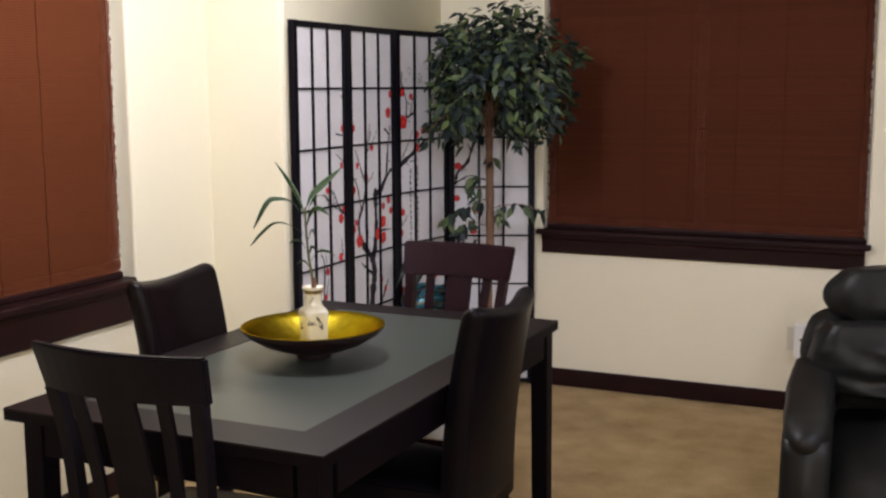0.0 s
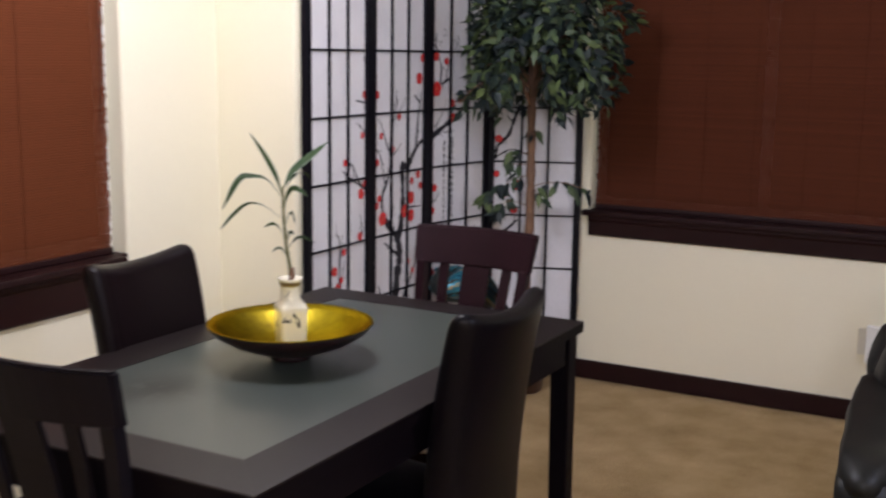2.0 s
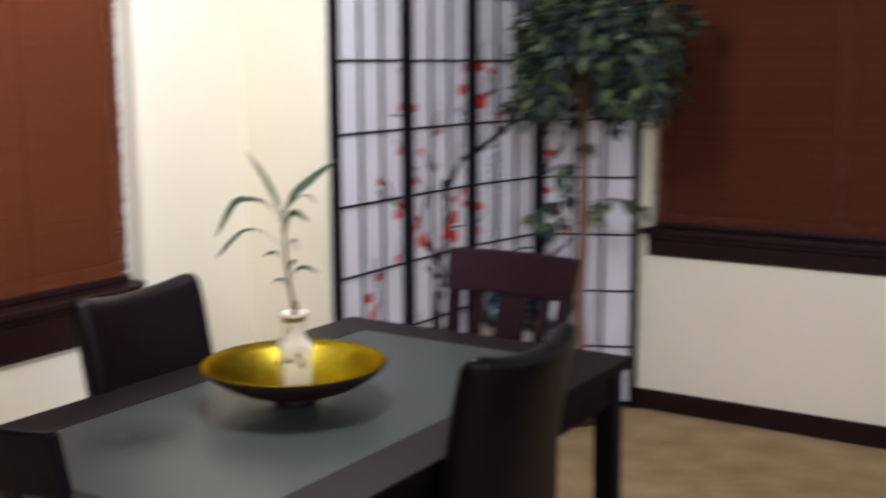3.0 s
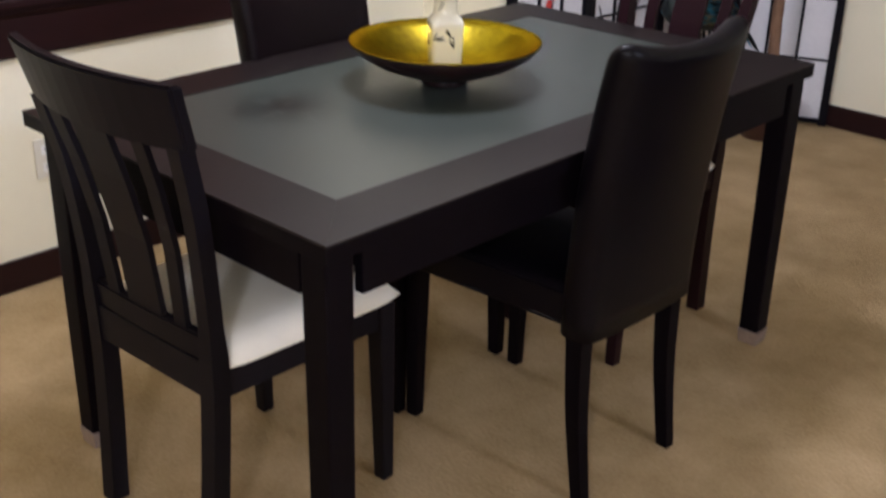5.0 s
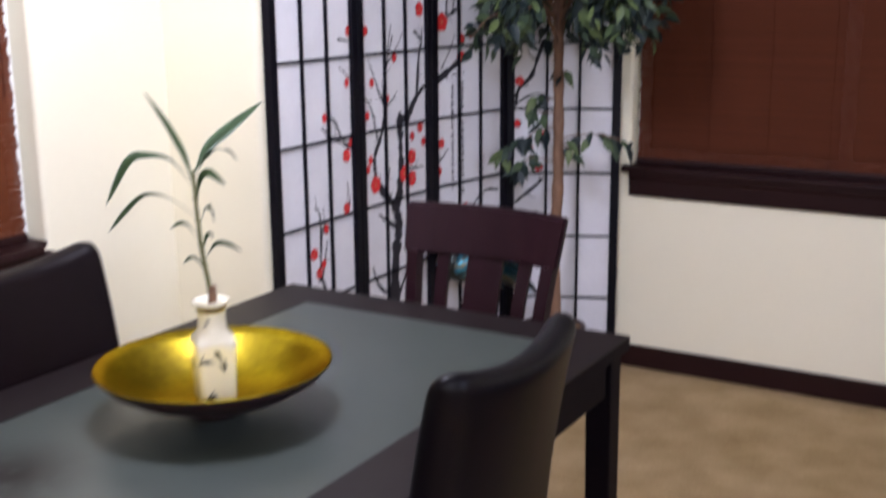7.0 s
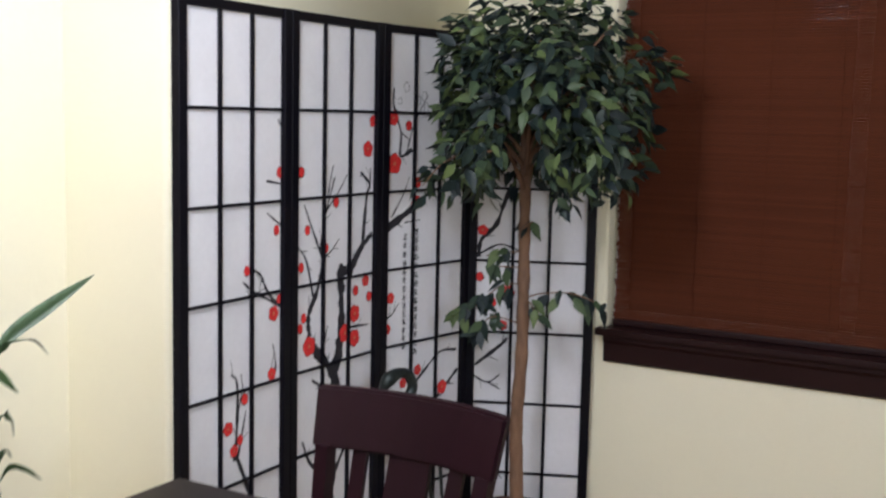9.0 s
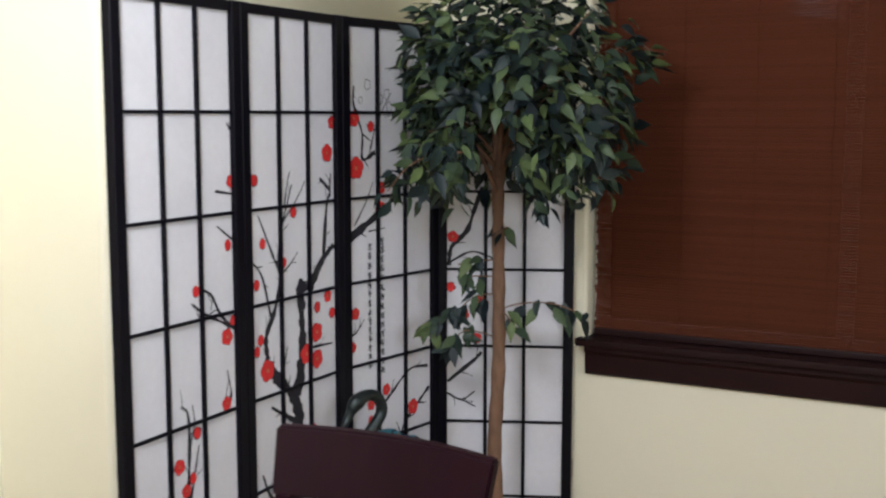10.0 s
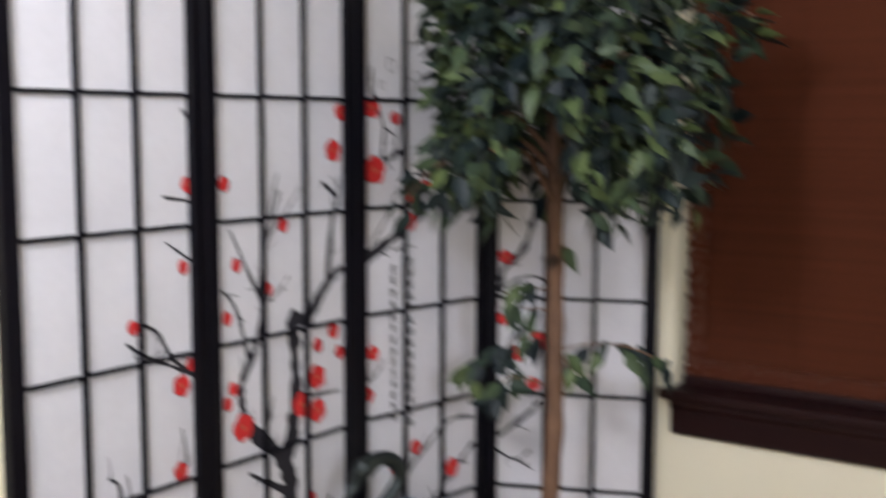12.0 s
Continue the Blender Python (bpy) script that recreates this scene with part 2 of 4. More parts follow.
def tube(points, radii, sides=10, bm=None, flat=1.0):
    """A round bar along points, with its radius at each."""
    b = bmesh.new()
    pts = [Vector(p) for p in points]
    rings, side = [], None
    for i, p in enumerate(pts):
        way = (pts[min(i + 1, len(pts) - 1)] - pts[max(i - 1, 0)]).normalized()
        if side is None:
            side = way.orthogonal().normalized()
        side = (side - way * side.dot(way)).normalized()
        other = way.cross(side)
        r = radii[i] if isinstance(radii, (list, tuple)) else radii
        rings.append([b.verts.new(p + r * (math.cos(a) * side + flat * math.sin(a) * other)) for a in (2 * math.pi * k / sides for k in range(sides))])
    for a, c in zip(rings, rings[1:]):
        for i in range(sides):
            b.faces.new((a[i], a[(i + 1) % sides], c[(i + 1) % sides], c[i]))
    b.faces.new(rings[0][::-1])
    b.faces.new(rings[-1])
    return join(bm, b)


def smooth_line(points, steps=6):
    """Points along a smooth line through the given ones."""
    p = [Vector(q) for q in points]
    p = [2 * p[0] - p[1]] + p + [2 * p[-1] - p[-2]]
    out = []
    for i in range(1, len(p) - 2):
        for k in range(steps):
            t = k / steps
            out.append(0.5 * (2 * p[i] + (p[i + 1] - p[i - 1]) * t + (2 * p[i - 1] - 5 * p[i] + 4 * p[i + 1] - p[i + 2]) * t * t
                              + (3 * p[i] - p[i - 1] - 3 * p[i + 1] + p[i + 2]) * t ** 3))
    return out + [p[-2]]


def between(a, b, n):
    return [a + (b - a) * i / (n - 1) for i in range(n)]


def hull_block(corners_bottom, corners_top, bevel=0.004, bm=None):
    """A block between two four-cornered outlines, with softened edges."""
    b = bmesh.new()
    lo = [b.verts.new(c) for c in corners_bottom]
    hi = [b.verts.new(c) for c in corners_top]
    b.faces.new(lo[::-1])
    b.faces.new(hi)
    for i in range(4):
        b.faces.new((lo[i], lo[(i + 1) % 4], hi[(i + 1) % 4], hi[i]))
    if bevel:
        bmesh.ops.bevel(b, geom=list(b.edges), offset=bevel, segments=2, profile=0.6, affect="EDGES", clamp_overlap=True)
    return join(bm, b)


def leg_block(x0, y0, s0, z0, x1, y1, s1, z1, bevel=0.004):
    """A tapered square leg from (x0, y0, z0), s0 thick, up to (x1, y1, z1), s1 thick."""
    def ring(x, y, s, z):
        return [(x - s / 2, y - s / 2, z), (x + s / 2, y - s / 2, z), (x + s / 2, y + s / 2, z), (x - s / 2, y + s / 2, z)]
    return hull_block(ring(x0, y0, s0, z0), ring(x1, y1, s1, z1), bevel)


# ---- the room ----
CEIL = 2.46
LEFT, JOG, CHASE, BACK = -1.70, 1.945, -1.322, 3.490
RIGHT, FRONT = 4.2, -4.2
SILL, HEAD = 0.818, 2.102


def structure(name, bm, material, label, smooth=False):
    ob = part(name, bm, material, None, smooth=smooth)
    return tagged(ob, label, "wall" if "wall" in name else name.split("_")[0], kind="structure")


bm = bmesh.new()
nx, ny = 60, 74
grid = [[bm.verts.new((LEFT - 0.1 + (RIGHT - LEFT + 0.2) * i / nx, FRONT - 0.1 + (BACK - FRONT + 0.2) * j / ny,
                       0.004 * noise.noise((i * 0.45, j * 0.45, 0)) - 0.002)) for j in range(ny + 1)] for i in range(nx + 1)]
for i in range(nx):
    for j in range(ny):
        bm.faces.new((grid[i][j], grid[i + 1][j], grid[i + 1][j + 1], grid[i][j + 1]))
structure("floor", bm, M_carpet, "beige cut-pile carpet with blotchy vacuum marks", True)
structure("ceiling", box(LEFT - 0.12, RIGHT + 0.12, FRONT - 0.12, BACK + 0.12, CEIL, CEIL + 0.1), M_ceil, "white painted ceiling over the dining room")


def wall_with_opening(along, face, back, a0, a1, o0, o1):
    """A wall with one window opening; along is its axis, face and back the places of its two sides."""
    b = bmesh.new()

    def v(a, d, z):
        return b.verts.new((a, d, z) if along == "x" else (d, a, z))
    rings = []
    for d in (face, back):
        outer = [v(a0, d, 0), v(a1, d, 0), v(a1, d, CEIL), v(a0, d, CEIL)]
        inner = [v(o0, d, SILL), v(o1, d, SILL), v(o1, d, HEAD), v(o0, d, HEAD)]
        rings.append((outer, inner))
        for i in range(4):
            j = (i + 1) % 4
            b.faces.new((outer[i], outer[j], inner[j], inner[i]))
    for (fo, fi), (bo, bi) in [rings]:
        for i in range(4):
            j = (i + 1) % 4
            b.faces.new((fi[i], fi[j], bi[j], bi[i]))
            b.faces.new((fo[i], fo[j], bo[j], bo[i]))
    bmesh.ops.recalc_face_normals(b, faces=b.faces)
    edge = [e for e in b.edges if all(vv in rings[0][1] for vv in e.verts)]
    bmesh.ops.bevel(b, geom=edge, offset=0.014, segments=4, profile=0.5, affect="EDGES")
    return b


W1 = (-0.17, 1.437)   # opening in the wall beside the table
W2 = (-0.742, 0.850)  # opening in the far wall
structure("wall_west", wall_with_opening("y", LEFT, LEFT - 0.12, FRONT, JOG, *W1), M_wall, "cream painted wall with a deep window opening")
structure("wall_north", wall_with_opening("x", BACK, BACK + 0.12, CHASE, RIGHT, *W2), M_wall, "cream painted wall with a wide window opening")
structure("wall_east", box(RIGHT, RIGHT + 0.12, FRONT, BACK, 0, CEIL), M_wall, "plain cream painted wall")
structure("wall_south", box(LEFT - 0.12, RIGHT + 0.12, FRONT - 0.12, FRONT, 0, CEIL), M_wall, "plain cream painted wall")
# the boxed-out corner with a rounded plaster edge
bm = bmesh.new()
R = 0.022
plan = [(LEFT - 0.12, JOG)] + [(CHASE - R + R * math.sin(a), JOG + R - R * math.cos(a)) for a in between(0, math.pi / 2, 8)] + [(CHASE, BACK + 0.12), (LEFT - 0.12, BACK + 0.12)]
lo = [bm.verts.new((x, y, 0)) for x, y in plan]
hi = [bm.verts.new((x, y, CEIL)) for x, y in plan]
for i in range(len(plan)):
    f = bm.faces.new((lo[i], lo[(i + 1) % len(plan)], hi[(i + 1) % len(plan)], hi[i]))
    f.smooth = 0 < i < 9
structure("wall_chase", bm, M_wall, "cream boxed-out wall corner with a rounded edge")


def baseboard(name, x0, x1, y0, y1):
    structure(name, box(x0, x1, y0, y1, 0.0, 0.092, 0.004), M_trim, "dark espresso wooden baseboard along the wall")


baseboard("baseboard_west", LEFT, LEFT + 0.014, FRONT + 0.014, JOG - 0.014)
baseboard("baseboard_jog", LEFT, CHASE - 0.01, JOG - 0.014, JOG)
baseboard("baseboard_chase", CHASE, CHASE + 0.012, JOG + 0.03, BACK - 0.014)
baseboard("baseboard_north", CHASE, RIGHT - 0.014, BACK - 0.014, BACK)
baseboard("baseboard_east", RIGHT - 0.014, RIGHT, FRONT + 0.014, BACK)
baseboard("baseboard_south", LEFT, RIGHT, FRONT, FRONT + 0.014)


def window(name, m, width, low, horn):
    """Local frame: x along the wall, the room on the -y side, y = 0 the wall's face."""
    ob = thing(name, m, "dark window with an espresso stool and apron", "window", kind="structure")
    w = width / 2
    f = bmesh.new()
    for x0, x1, z0, z1 in ((-w + 0.001, -w + 0.05, SILL + 0.02, HEAD - 0.001), (w - 0.05, w - 0.001, SILL + 0.02, HEAD - 0.001),
                           (-w + 0.05, w - 0.05, HEAD - 0.05, HEAD - 0.001), (-w + 0.05, w - 0.05, SILL + 0.02, SILL + 0.07), (-0.025, 0.025, SILL + 0.07, HEAD - 0.05)):
        box(x0, x1, 0.075, 0.115, z0, z1, 0.003, 1, f)
    part("window_frame", f, M_device, ob)
    part("pane", box(-w + 0.05, -0.025, 0.09, 0.096, SILL + 0.07, HEAD - 0.05), M_pane, ob)
    part("pane", box(0.025, w - 0.05, 0.09, 0.096, SILL + 0.07, HEAD - 0.05), M_pane, ob)
    s = box(-w + 0.001, w - 0.001, -0.001, 0.074, SILL - 0.006, SILL + 0.012, 0.003, 2)
    box(-w - horn, w + horn, -0.046, -0.001, SILL - 0.014, SILL + 0.012, 0.007, 3, s)
    part("window_sill", s, M_trim, ob, "dark espresso window stool with rounded nose")
    a = bmesh.new()
    prof = [(-0.030, SILL - 0.014), (-0.030, SILL - 0.03), (-0.022, SILL - 0.042), (-0.020, low + 0.008), (-0.014, low), (0.0, low), (0.0, SILL - 0.014)]
    ends = [[a.verts.new((x, y, z)) for y, z in prof] for x in (-w + 0.004, w - 0.004)]
    for i in range(len(prof)):
        a.faces.new((ends[0][i], ends[0][(i + 1) % len(prof)], ends[1][(i + 1) % len(prof)], ends[1][i]))
    a.faces.new(ends[0])
    a.faces.new(ends[1][::-1])
    part("apron", a, M_trim, ob)
    return ob


def blind(m, width, label, thread, bamboo):
    ob = thing("window_blind", m, label, "blind", "woven window blinds")
    rnd = random.Random(int(width * 1000))
    w = width / 2
    s = bmesh.new()
    z = SILL + 0.034
    while z < HEAD - 0.03:
        h = rnd.uniform(0.0075, 0.0105)
        dx0, dx1, dy = rnd.uniform(-0.006, 0.004), rnd.uniform(-0.004, 0.006), rnd.uniform(-0.0012, 0.0012)
        vs = [s.verts.new((x, y + dy, zz)) for x in (-w + dx0, w + dx1)
              for y, zz in ((0.0462, z), (0.0455, z + 0.0014), (0.0455, z + h - 0.0018), (0.0462, z + h - 0.0004))]
        for i in range(3):
            s.faces.new((vs[i], vs[i + 1], vs[i + 5], vs[i + 4]))
        s.faces.new((vs[3], vs[0], vs[4], vs[7]))
        s.faces.new(vs[:4])
        s.faces.new(vs[4:][::-1])
        z += h
    part("slats", s, bamboo, ob, "woven red-brown bamboo slats")
    ob.children[-1]["kind"] = "stuff"
    x = -w + 0.055
    while x < w:
        way = [(x + rnd.uniform(-0.003, 0.003), 0.0442, z) for z in between(SILL + 0.036, HEAD - 0.03, 36)]
        part("thread", tube(way, thread, 6), M_thread, ob)
        x += 0.225
    part("bottom_rail", box(-w - 0.004, w + 0.004, 0.036, 0.056, SILL + 0.013, SILL + 0.036, 0.005), M_trim, ob, "red-brown wrapped bottom rail")
    part("headrail", box(-w, w, 0.030, 0.066, HEAD - 0.035, HEAD - 0.001, 0.003), M_trim, ob)
    k = tube([(w - 0.03, 0.036, HEAD - 0.04), (w - 0.028, 0.035, 1.5), (w - 0.03, 0.036, 1.24)], 0.0018, 6)
    part("lift_cord", k, M_thread, ob)
    part("cord_knob", join(None, lathe([(0, -0.03), (0.006, -0.026), (0.009, -0.008), (0.005, 0.004), (0, 0.006)], 12)), M_trim, ob, "dark wooden cord knob")
    ob.children[-1].location = (w - 0.03, 0.036, 1.235)
    return ob


M1 = pose(LEFT, sum(W1) / 2, 0, 0, 0, 90)
M2 = pose(sum(W2) / 2, BACK, 0)
window("window_1", M1, W1[1] - W1[0], 0.667, -0.045)
window("window_2", M2, W2[1] - W2[0], 0.709, 0.022)
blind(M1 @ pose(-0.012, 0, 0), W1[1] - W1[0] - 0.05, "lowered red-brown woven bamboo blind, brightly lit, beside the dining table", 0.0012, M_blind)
blind(M2, W2[1] - W2[0] - 0.03, "lowered red-brown woven bamboo blind behind the ficus tree, coloured darker for its dimmer light", 0.0011, M_blind_shaded)

# ---- folding screen ----
JOINT = [(-1.258, 1.905), (-1.266, 2.366), (-1.266, 2.834), (-1.193, 3.290), (-0.779, 3.468)]
ROW0, ROW, TOP = 0.026, 0.2557, 1.838


def ribbon(points, w0, w1, seed=0):
    """A flat brush stroke in the x-z plane, from w0 wide to w1, with an uneven edge."""
    rnd = random.Random(seed)
    b = bmesh.new()
    pts = smooth_line([(u, 0, z) for u, z in points], 5)
    rows = []
    for i, p in enumerate(pts):
        way = pts[min(i + 1, len(pts) - 1)] - pts[max(i - 1, 0)]
        side = Vector((-way.z, 0, way.x)).normalized()
        w = (w0 + (w1 - w0) * i / (len(pts) - 1)) * rnd.uniform(0.62, 1.30) / 2
        rows.append((b.verts.new(p + side * w), b.verts.new(p - side * w)))
    for a, c in zip(rows, rows[1:]):
        b.faces.new((a[0], a[1], c[1], c[0]))
    return b


def blossom(u, z, r, seed):
    """Five round petals for a large flower, an oval bud for a small one."""
    rnd = random.Random(seed)
    b = bmesh.new()
    turn = rnd.uniform(0, 6)
    n = 40 if r > 0.0165 else 18
    rim = []
    for i in range(n):
        a = 2 * math.pi * i / n
        k = r * (0.80 + 0.20 * abs(math.sin(2.5 * (a + turn))) ** 0.6) * rnd.uniform(0.98, 1.02) if n == 40 else r * rnd.uniform(0.92, 1.05)
        rim.append(b.verts.new((u + k * math.cos(a) * (0.82 if n == 18 else 1), 0, z + k * math.sin(a))))
    mid = b.verts.new((u, 0, z))
    for i in range(n):
        b.faces.new((mid, rim[i], rim[(i + 1) % n]))
    return b


def painted_blossom(u, z, r, seed):
    """A blossom with its dark sepal or stamens and, if large, a pale core."""
    b = blossom(u, z, r, seed)

    def add(piece, slot, y):
        for v in piece.verts:
            v.co.y += y
        for f in piece.faces:
            f.material_index = slot
        join(b, piece)
    add(blossom(u, z, r * 1.03 + 0.0003, seed), 1, 0.0003)
    if r > 0.0165:
        for q in range(5):
            a = 2 * math.pi * q / 5 + seed
            add(ribbon([(u + r * 0.15 * math.cos(a), z + r * 0.15 * math.sin(a)), (u + 0.5 * r * math.cos(a), z + 0.5 * r * math.sin(a))], 0.0010, 0.0006, q), 1, -0.0004)
        add(blossom(u, z, r * 0.2, seed), 2, -0.0006)
    else:
        add(ribbon([(u - r * 0.35, z - r * 0.85), (u, z - r * 1.02), (u + r * 0.3, z - r * 0.85)], 0.0022, 0.0016, seed), 1, -0.0004)
    return b


STROKES = {
    0: [
        ([(0.308, 1.12), (0.34, 1.102), (0.374, 1.048), (0.434, 0.998)], 0.005, 0.007),
        ([(0.263, 1.092), (0.31, 1.06), (0.394, 1.021), (0.439, 1.0)], 0.004, 0.008),
        ([(0.231, 0.6), (0.241, 0.743), (0.237, 0.822), (0.213, 0.845)], 0.011, 0.003),
        ([(0.241, 0.6), (0.277, 0.734)], 0.007, 0.003),
        ([(0.395, 0.901), (0.408, 0.845), (0.409, 0.817)], 0.003, 0.005),
        ([(0.415, 1.533), (0.432, 1.509)], 0.004, 0.004),
        ([(0.363, 1.363), (0.439, 1.351)], 0.004, 0.006),
        ([(0.366, 1.275), (0.439, 1.228)], 0.003, 0.005),
        ([(0.34, 0.35), (0.288, 0.5), (0.233, 0.62)], 0.014, 0.01),
    ],
    1: [
        ([(0.201, 0.3), (0.212, 0.45), (0.225, 0.596), (0.244, 0.674), (0.233, 0.752), (0.142, 0.84), (0.11, 0.866)], 0.054, 0.014),
        ([(0.239, 0.765), (0.261, 0.849), (0.269, 0.946), (0.258, 1.078)], 0.03, 0.022),
        ([(0.25, 1.072), (0.313, 1.072), (0.361, 1.127), (0.429, 1.174)], 0.026, 0.013),
        ([(0.377, 1.14), (0.397, 1.291), (0.414, 1.334), (0.362, 1.373)], 0.013, 0.006),
        ([(0.414, 1.334), (0.419, 1.385)], 0.006, 0.003),
        ([(0.106, 0.892), (0.101, 0.958), (0.144, 1.029), (0.166, 1.118), (0.136, 1.176), (0.075, 1.288)], 0.016, 0.004),
        ([(0.166, 1.118), (0.212, 1.14), (0.252, 1.173)], 0.005, 0.002),
        ([(0.16, 1.14), (0.172, 1.225), (0.183, 1.26), (0.227, 1.363)], 0.01, 0.003),
        ([(0.049, 1.165), (0.089, 1.119), (0.123, 1.01)], 0.003, 0.008),
        ([(0.235, 0.69), (0.177, 0.723), (0.12, 0.758)], 0.014, 0.007),
        ([(0.161, 0.836), (0.174, 0.852), (0.197, 0.913)], 0.008, 0.003),
        ([(0.273, 0.89), (0.336, 0.889), (0.418, 0.884)], 0.008, 0.004),
        ([(0.243, 0.45), (0.328, 0.56), (0.381, 0.64)], 0.015, 0.005),
        ([(0.233, 0.42), (0.117, 0.5), (0.074, 0.58)], 0.015, 0.006),
    ],
    2: [
        ([(0.035, 1.183), (0.14, 1.234), (0.258, 1.299)], 0.02, 0.012),
        ([(0.065, 1.639), (0.062, 1.587), (0.1, 1.496), (0.1, 1.42), (0.158, 1.44)], 0.004, 0.01),
        ([(0.104, 0.42), (0.153, 0.582), (0.181, 0.636), (0.241, 0.683), (0.325, 0.737), (0.416, 0.732)], 0.007, 0.006),
        ([(0.256, 0.5), (0.302, 0.57), (0.366, 0.619), (0.423, 0.66)], 0.006, 0.011),
        ([(0.153, 0.582), (0.158, 0.66), (0.168, 0.72)], 0.005, 0.002),
        ([(0.038, 0.885), (0.072, 0.9), (0.103, 0.932)], 0.005, 0.002),
        ([(0.126, 1.2), (0.202, 1.205)], 0.004, 0.002),
    ],
    3: [
        ([(0.04, 1.06), (0.049, 1.122), (0.099, 1.175), (0.123, 1.243), (0.15, 1.32)], 0.012, 0.009),
        ([(0.041, 1.07), (0.117, 1.107), (0.2, 1.08)], 0.007, 0.003),
        ([(0.036, 0.67), (0.124, 0.744), (0.149, 0.772)], 0.011, 0.006),
        ([(0.031, 0.632), (0.083, 0.609), (0.126, 0.638)], 0.005, 0.003),
        ([(0.083, 0.609), (0.13, 0.585)], 0.003, 0.002),
    ],
}
GREY = {
    0: [[(0.241, 0.73), (0.262, 0.79), (0.256, 0.84)]],
    1: [[(0.187, 1.265), (0.249, 1.319), (0.292, 1.368)], [(0.191, 1.3), (0.212, 1.38), (0.222, 1.4)]],
    2: [[(0.137, 1.45), (0.169, 1.53), (0.234, 1.62)], [(0.061, 1.22), (0.115, 1.29), (0.148, 1.35)]],
    3: [],
}
FLOWERS = {
    0: [(0.279, 1.121, 0.0125), (0.422, 1.026, 0.012), (0.397, 0.987, 0.019), (0.39, 0.814, 0.016), (0.27, 0.766, 0.014), (0.201, 0.697, 0.017), (0.425, 1.385, 0.0145), (0.408, 1.223, 0.013), (0.251, 0.655, 0.013), (0.225, 0.63, 0.015)],
    1: [(0.061, 1.382, 0.014), (0.092, 1.211, 0.013), (0.186, 1.15, 0.012), (0.233, 1.286, 0.014), (0.063, 1.103, 0.013), (0.076, 0.952, 0.013), (0.06, 0.923, 0.013), (0.104, 0.864, 0.026), (0.338, 0.93, 0.024), (0.286, 0.876, 0.025), (0.338, 0.852, 0.024), (0.342, 1.003, 0.014), (0.396, 1.028, 0.016), (0.417, 0.975, 0.014), (0.4, 1.444, 0.022), (0.426, 1.531, 0.016), (0.354, 0.604, 0.013), (0.318, 0.65, 0.013)],
    2: [(0.062, 1.542, 0.021), (0.138, 1.518, 0.014), (0.07, 1.395, 0.029), (0.182, 1.265, 0.021), (0.062, 0.954, 0.016), (0.047, 0.852, 0.015), (0.205, 0.692, 0.016), (0.131, 0.658, 0.015), (0.337, 0.61, 0.022), (0.129, 0.609, 0.012), (0.048, 0.568, 0.016), (0.123, 0.563, 0.016), (0.24, 1.348, 0.015), (0.186, 1.33, 0.016)],
    3: [(0.053, 1.156, 0.016), (0.046, 0.989, 0.014), (0.146, 0.937, 0.022), (0.087, 0.899, 0.018), (0.131, 0.818, 0.016)],
}

OUTLINES = [(0.125, 1.643, 0.017), (0.093, 1.597, 0.011), (0.215, 1.615, 0.017), (0.183, 1.600, 0.016), (0.226, 1.578, 0.016)]


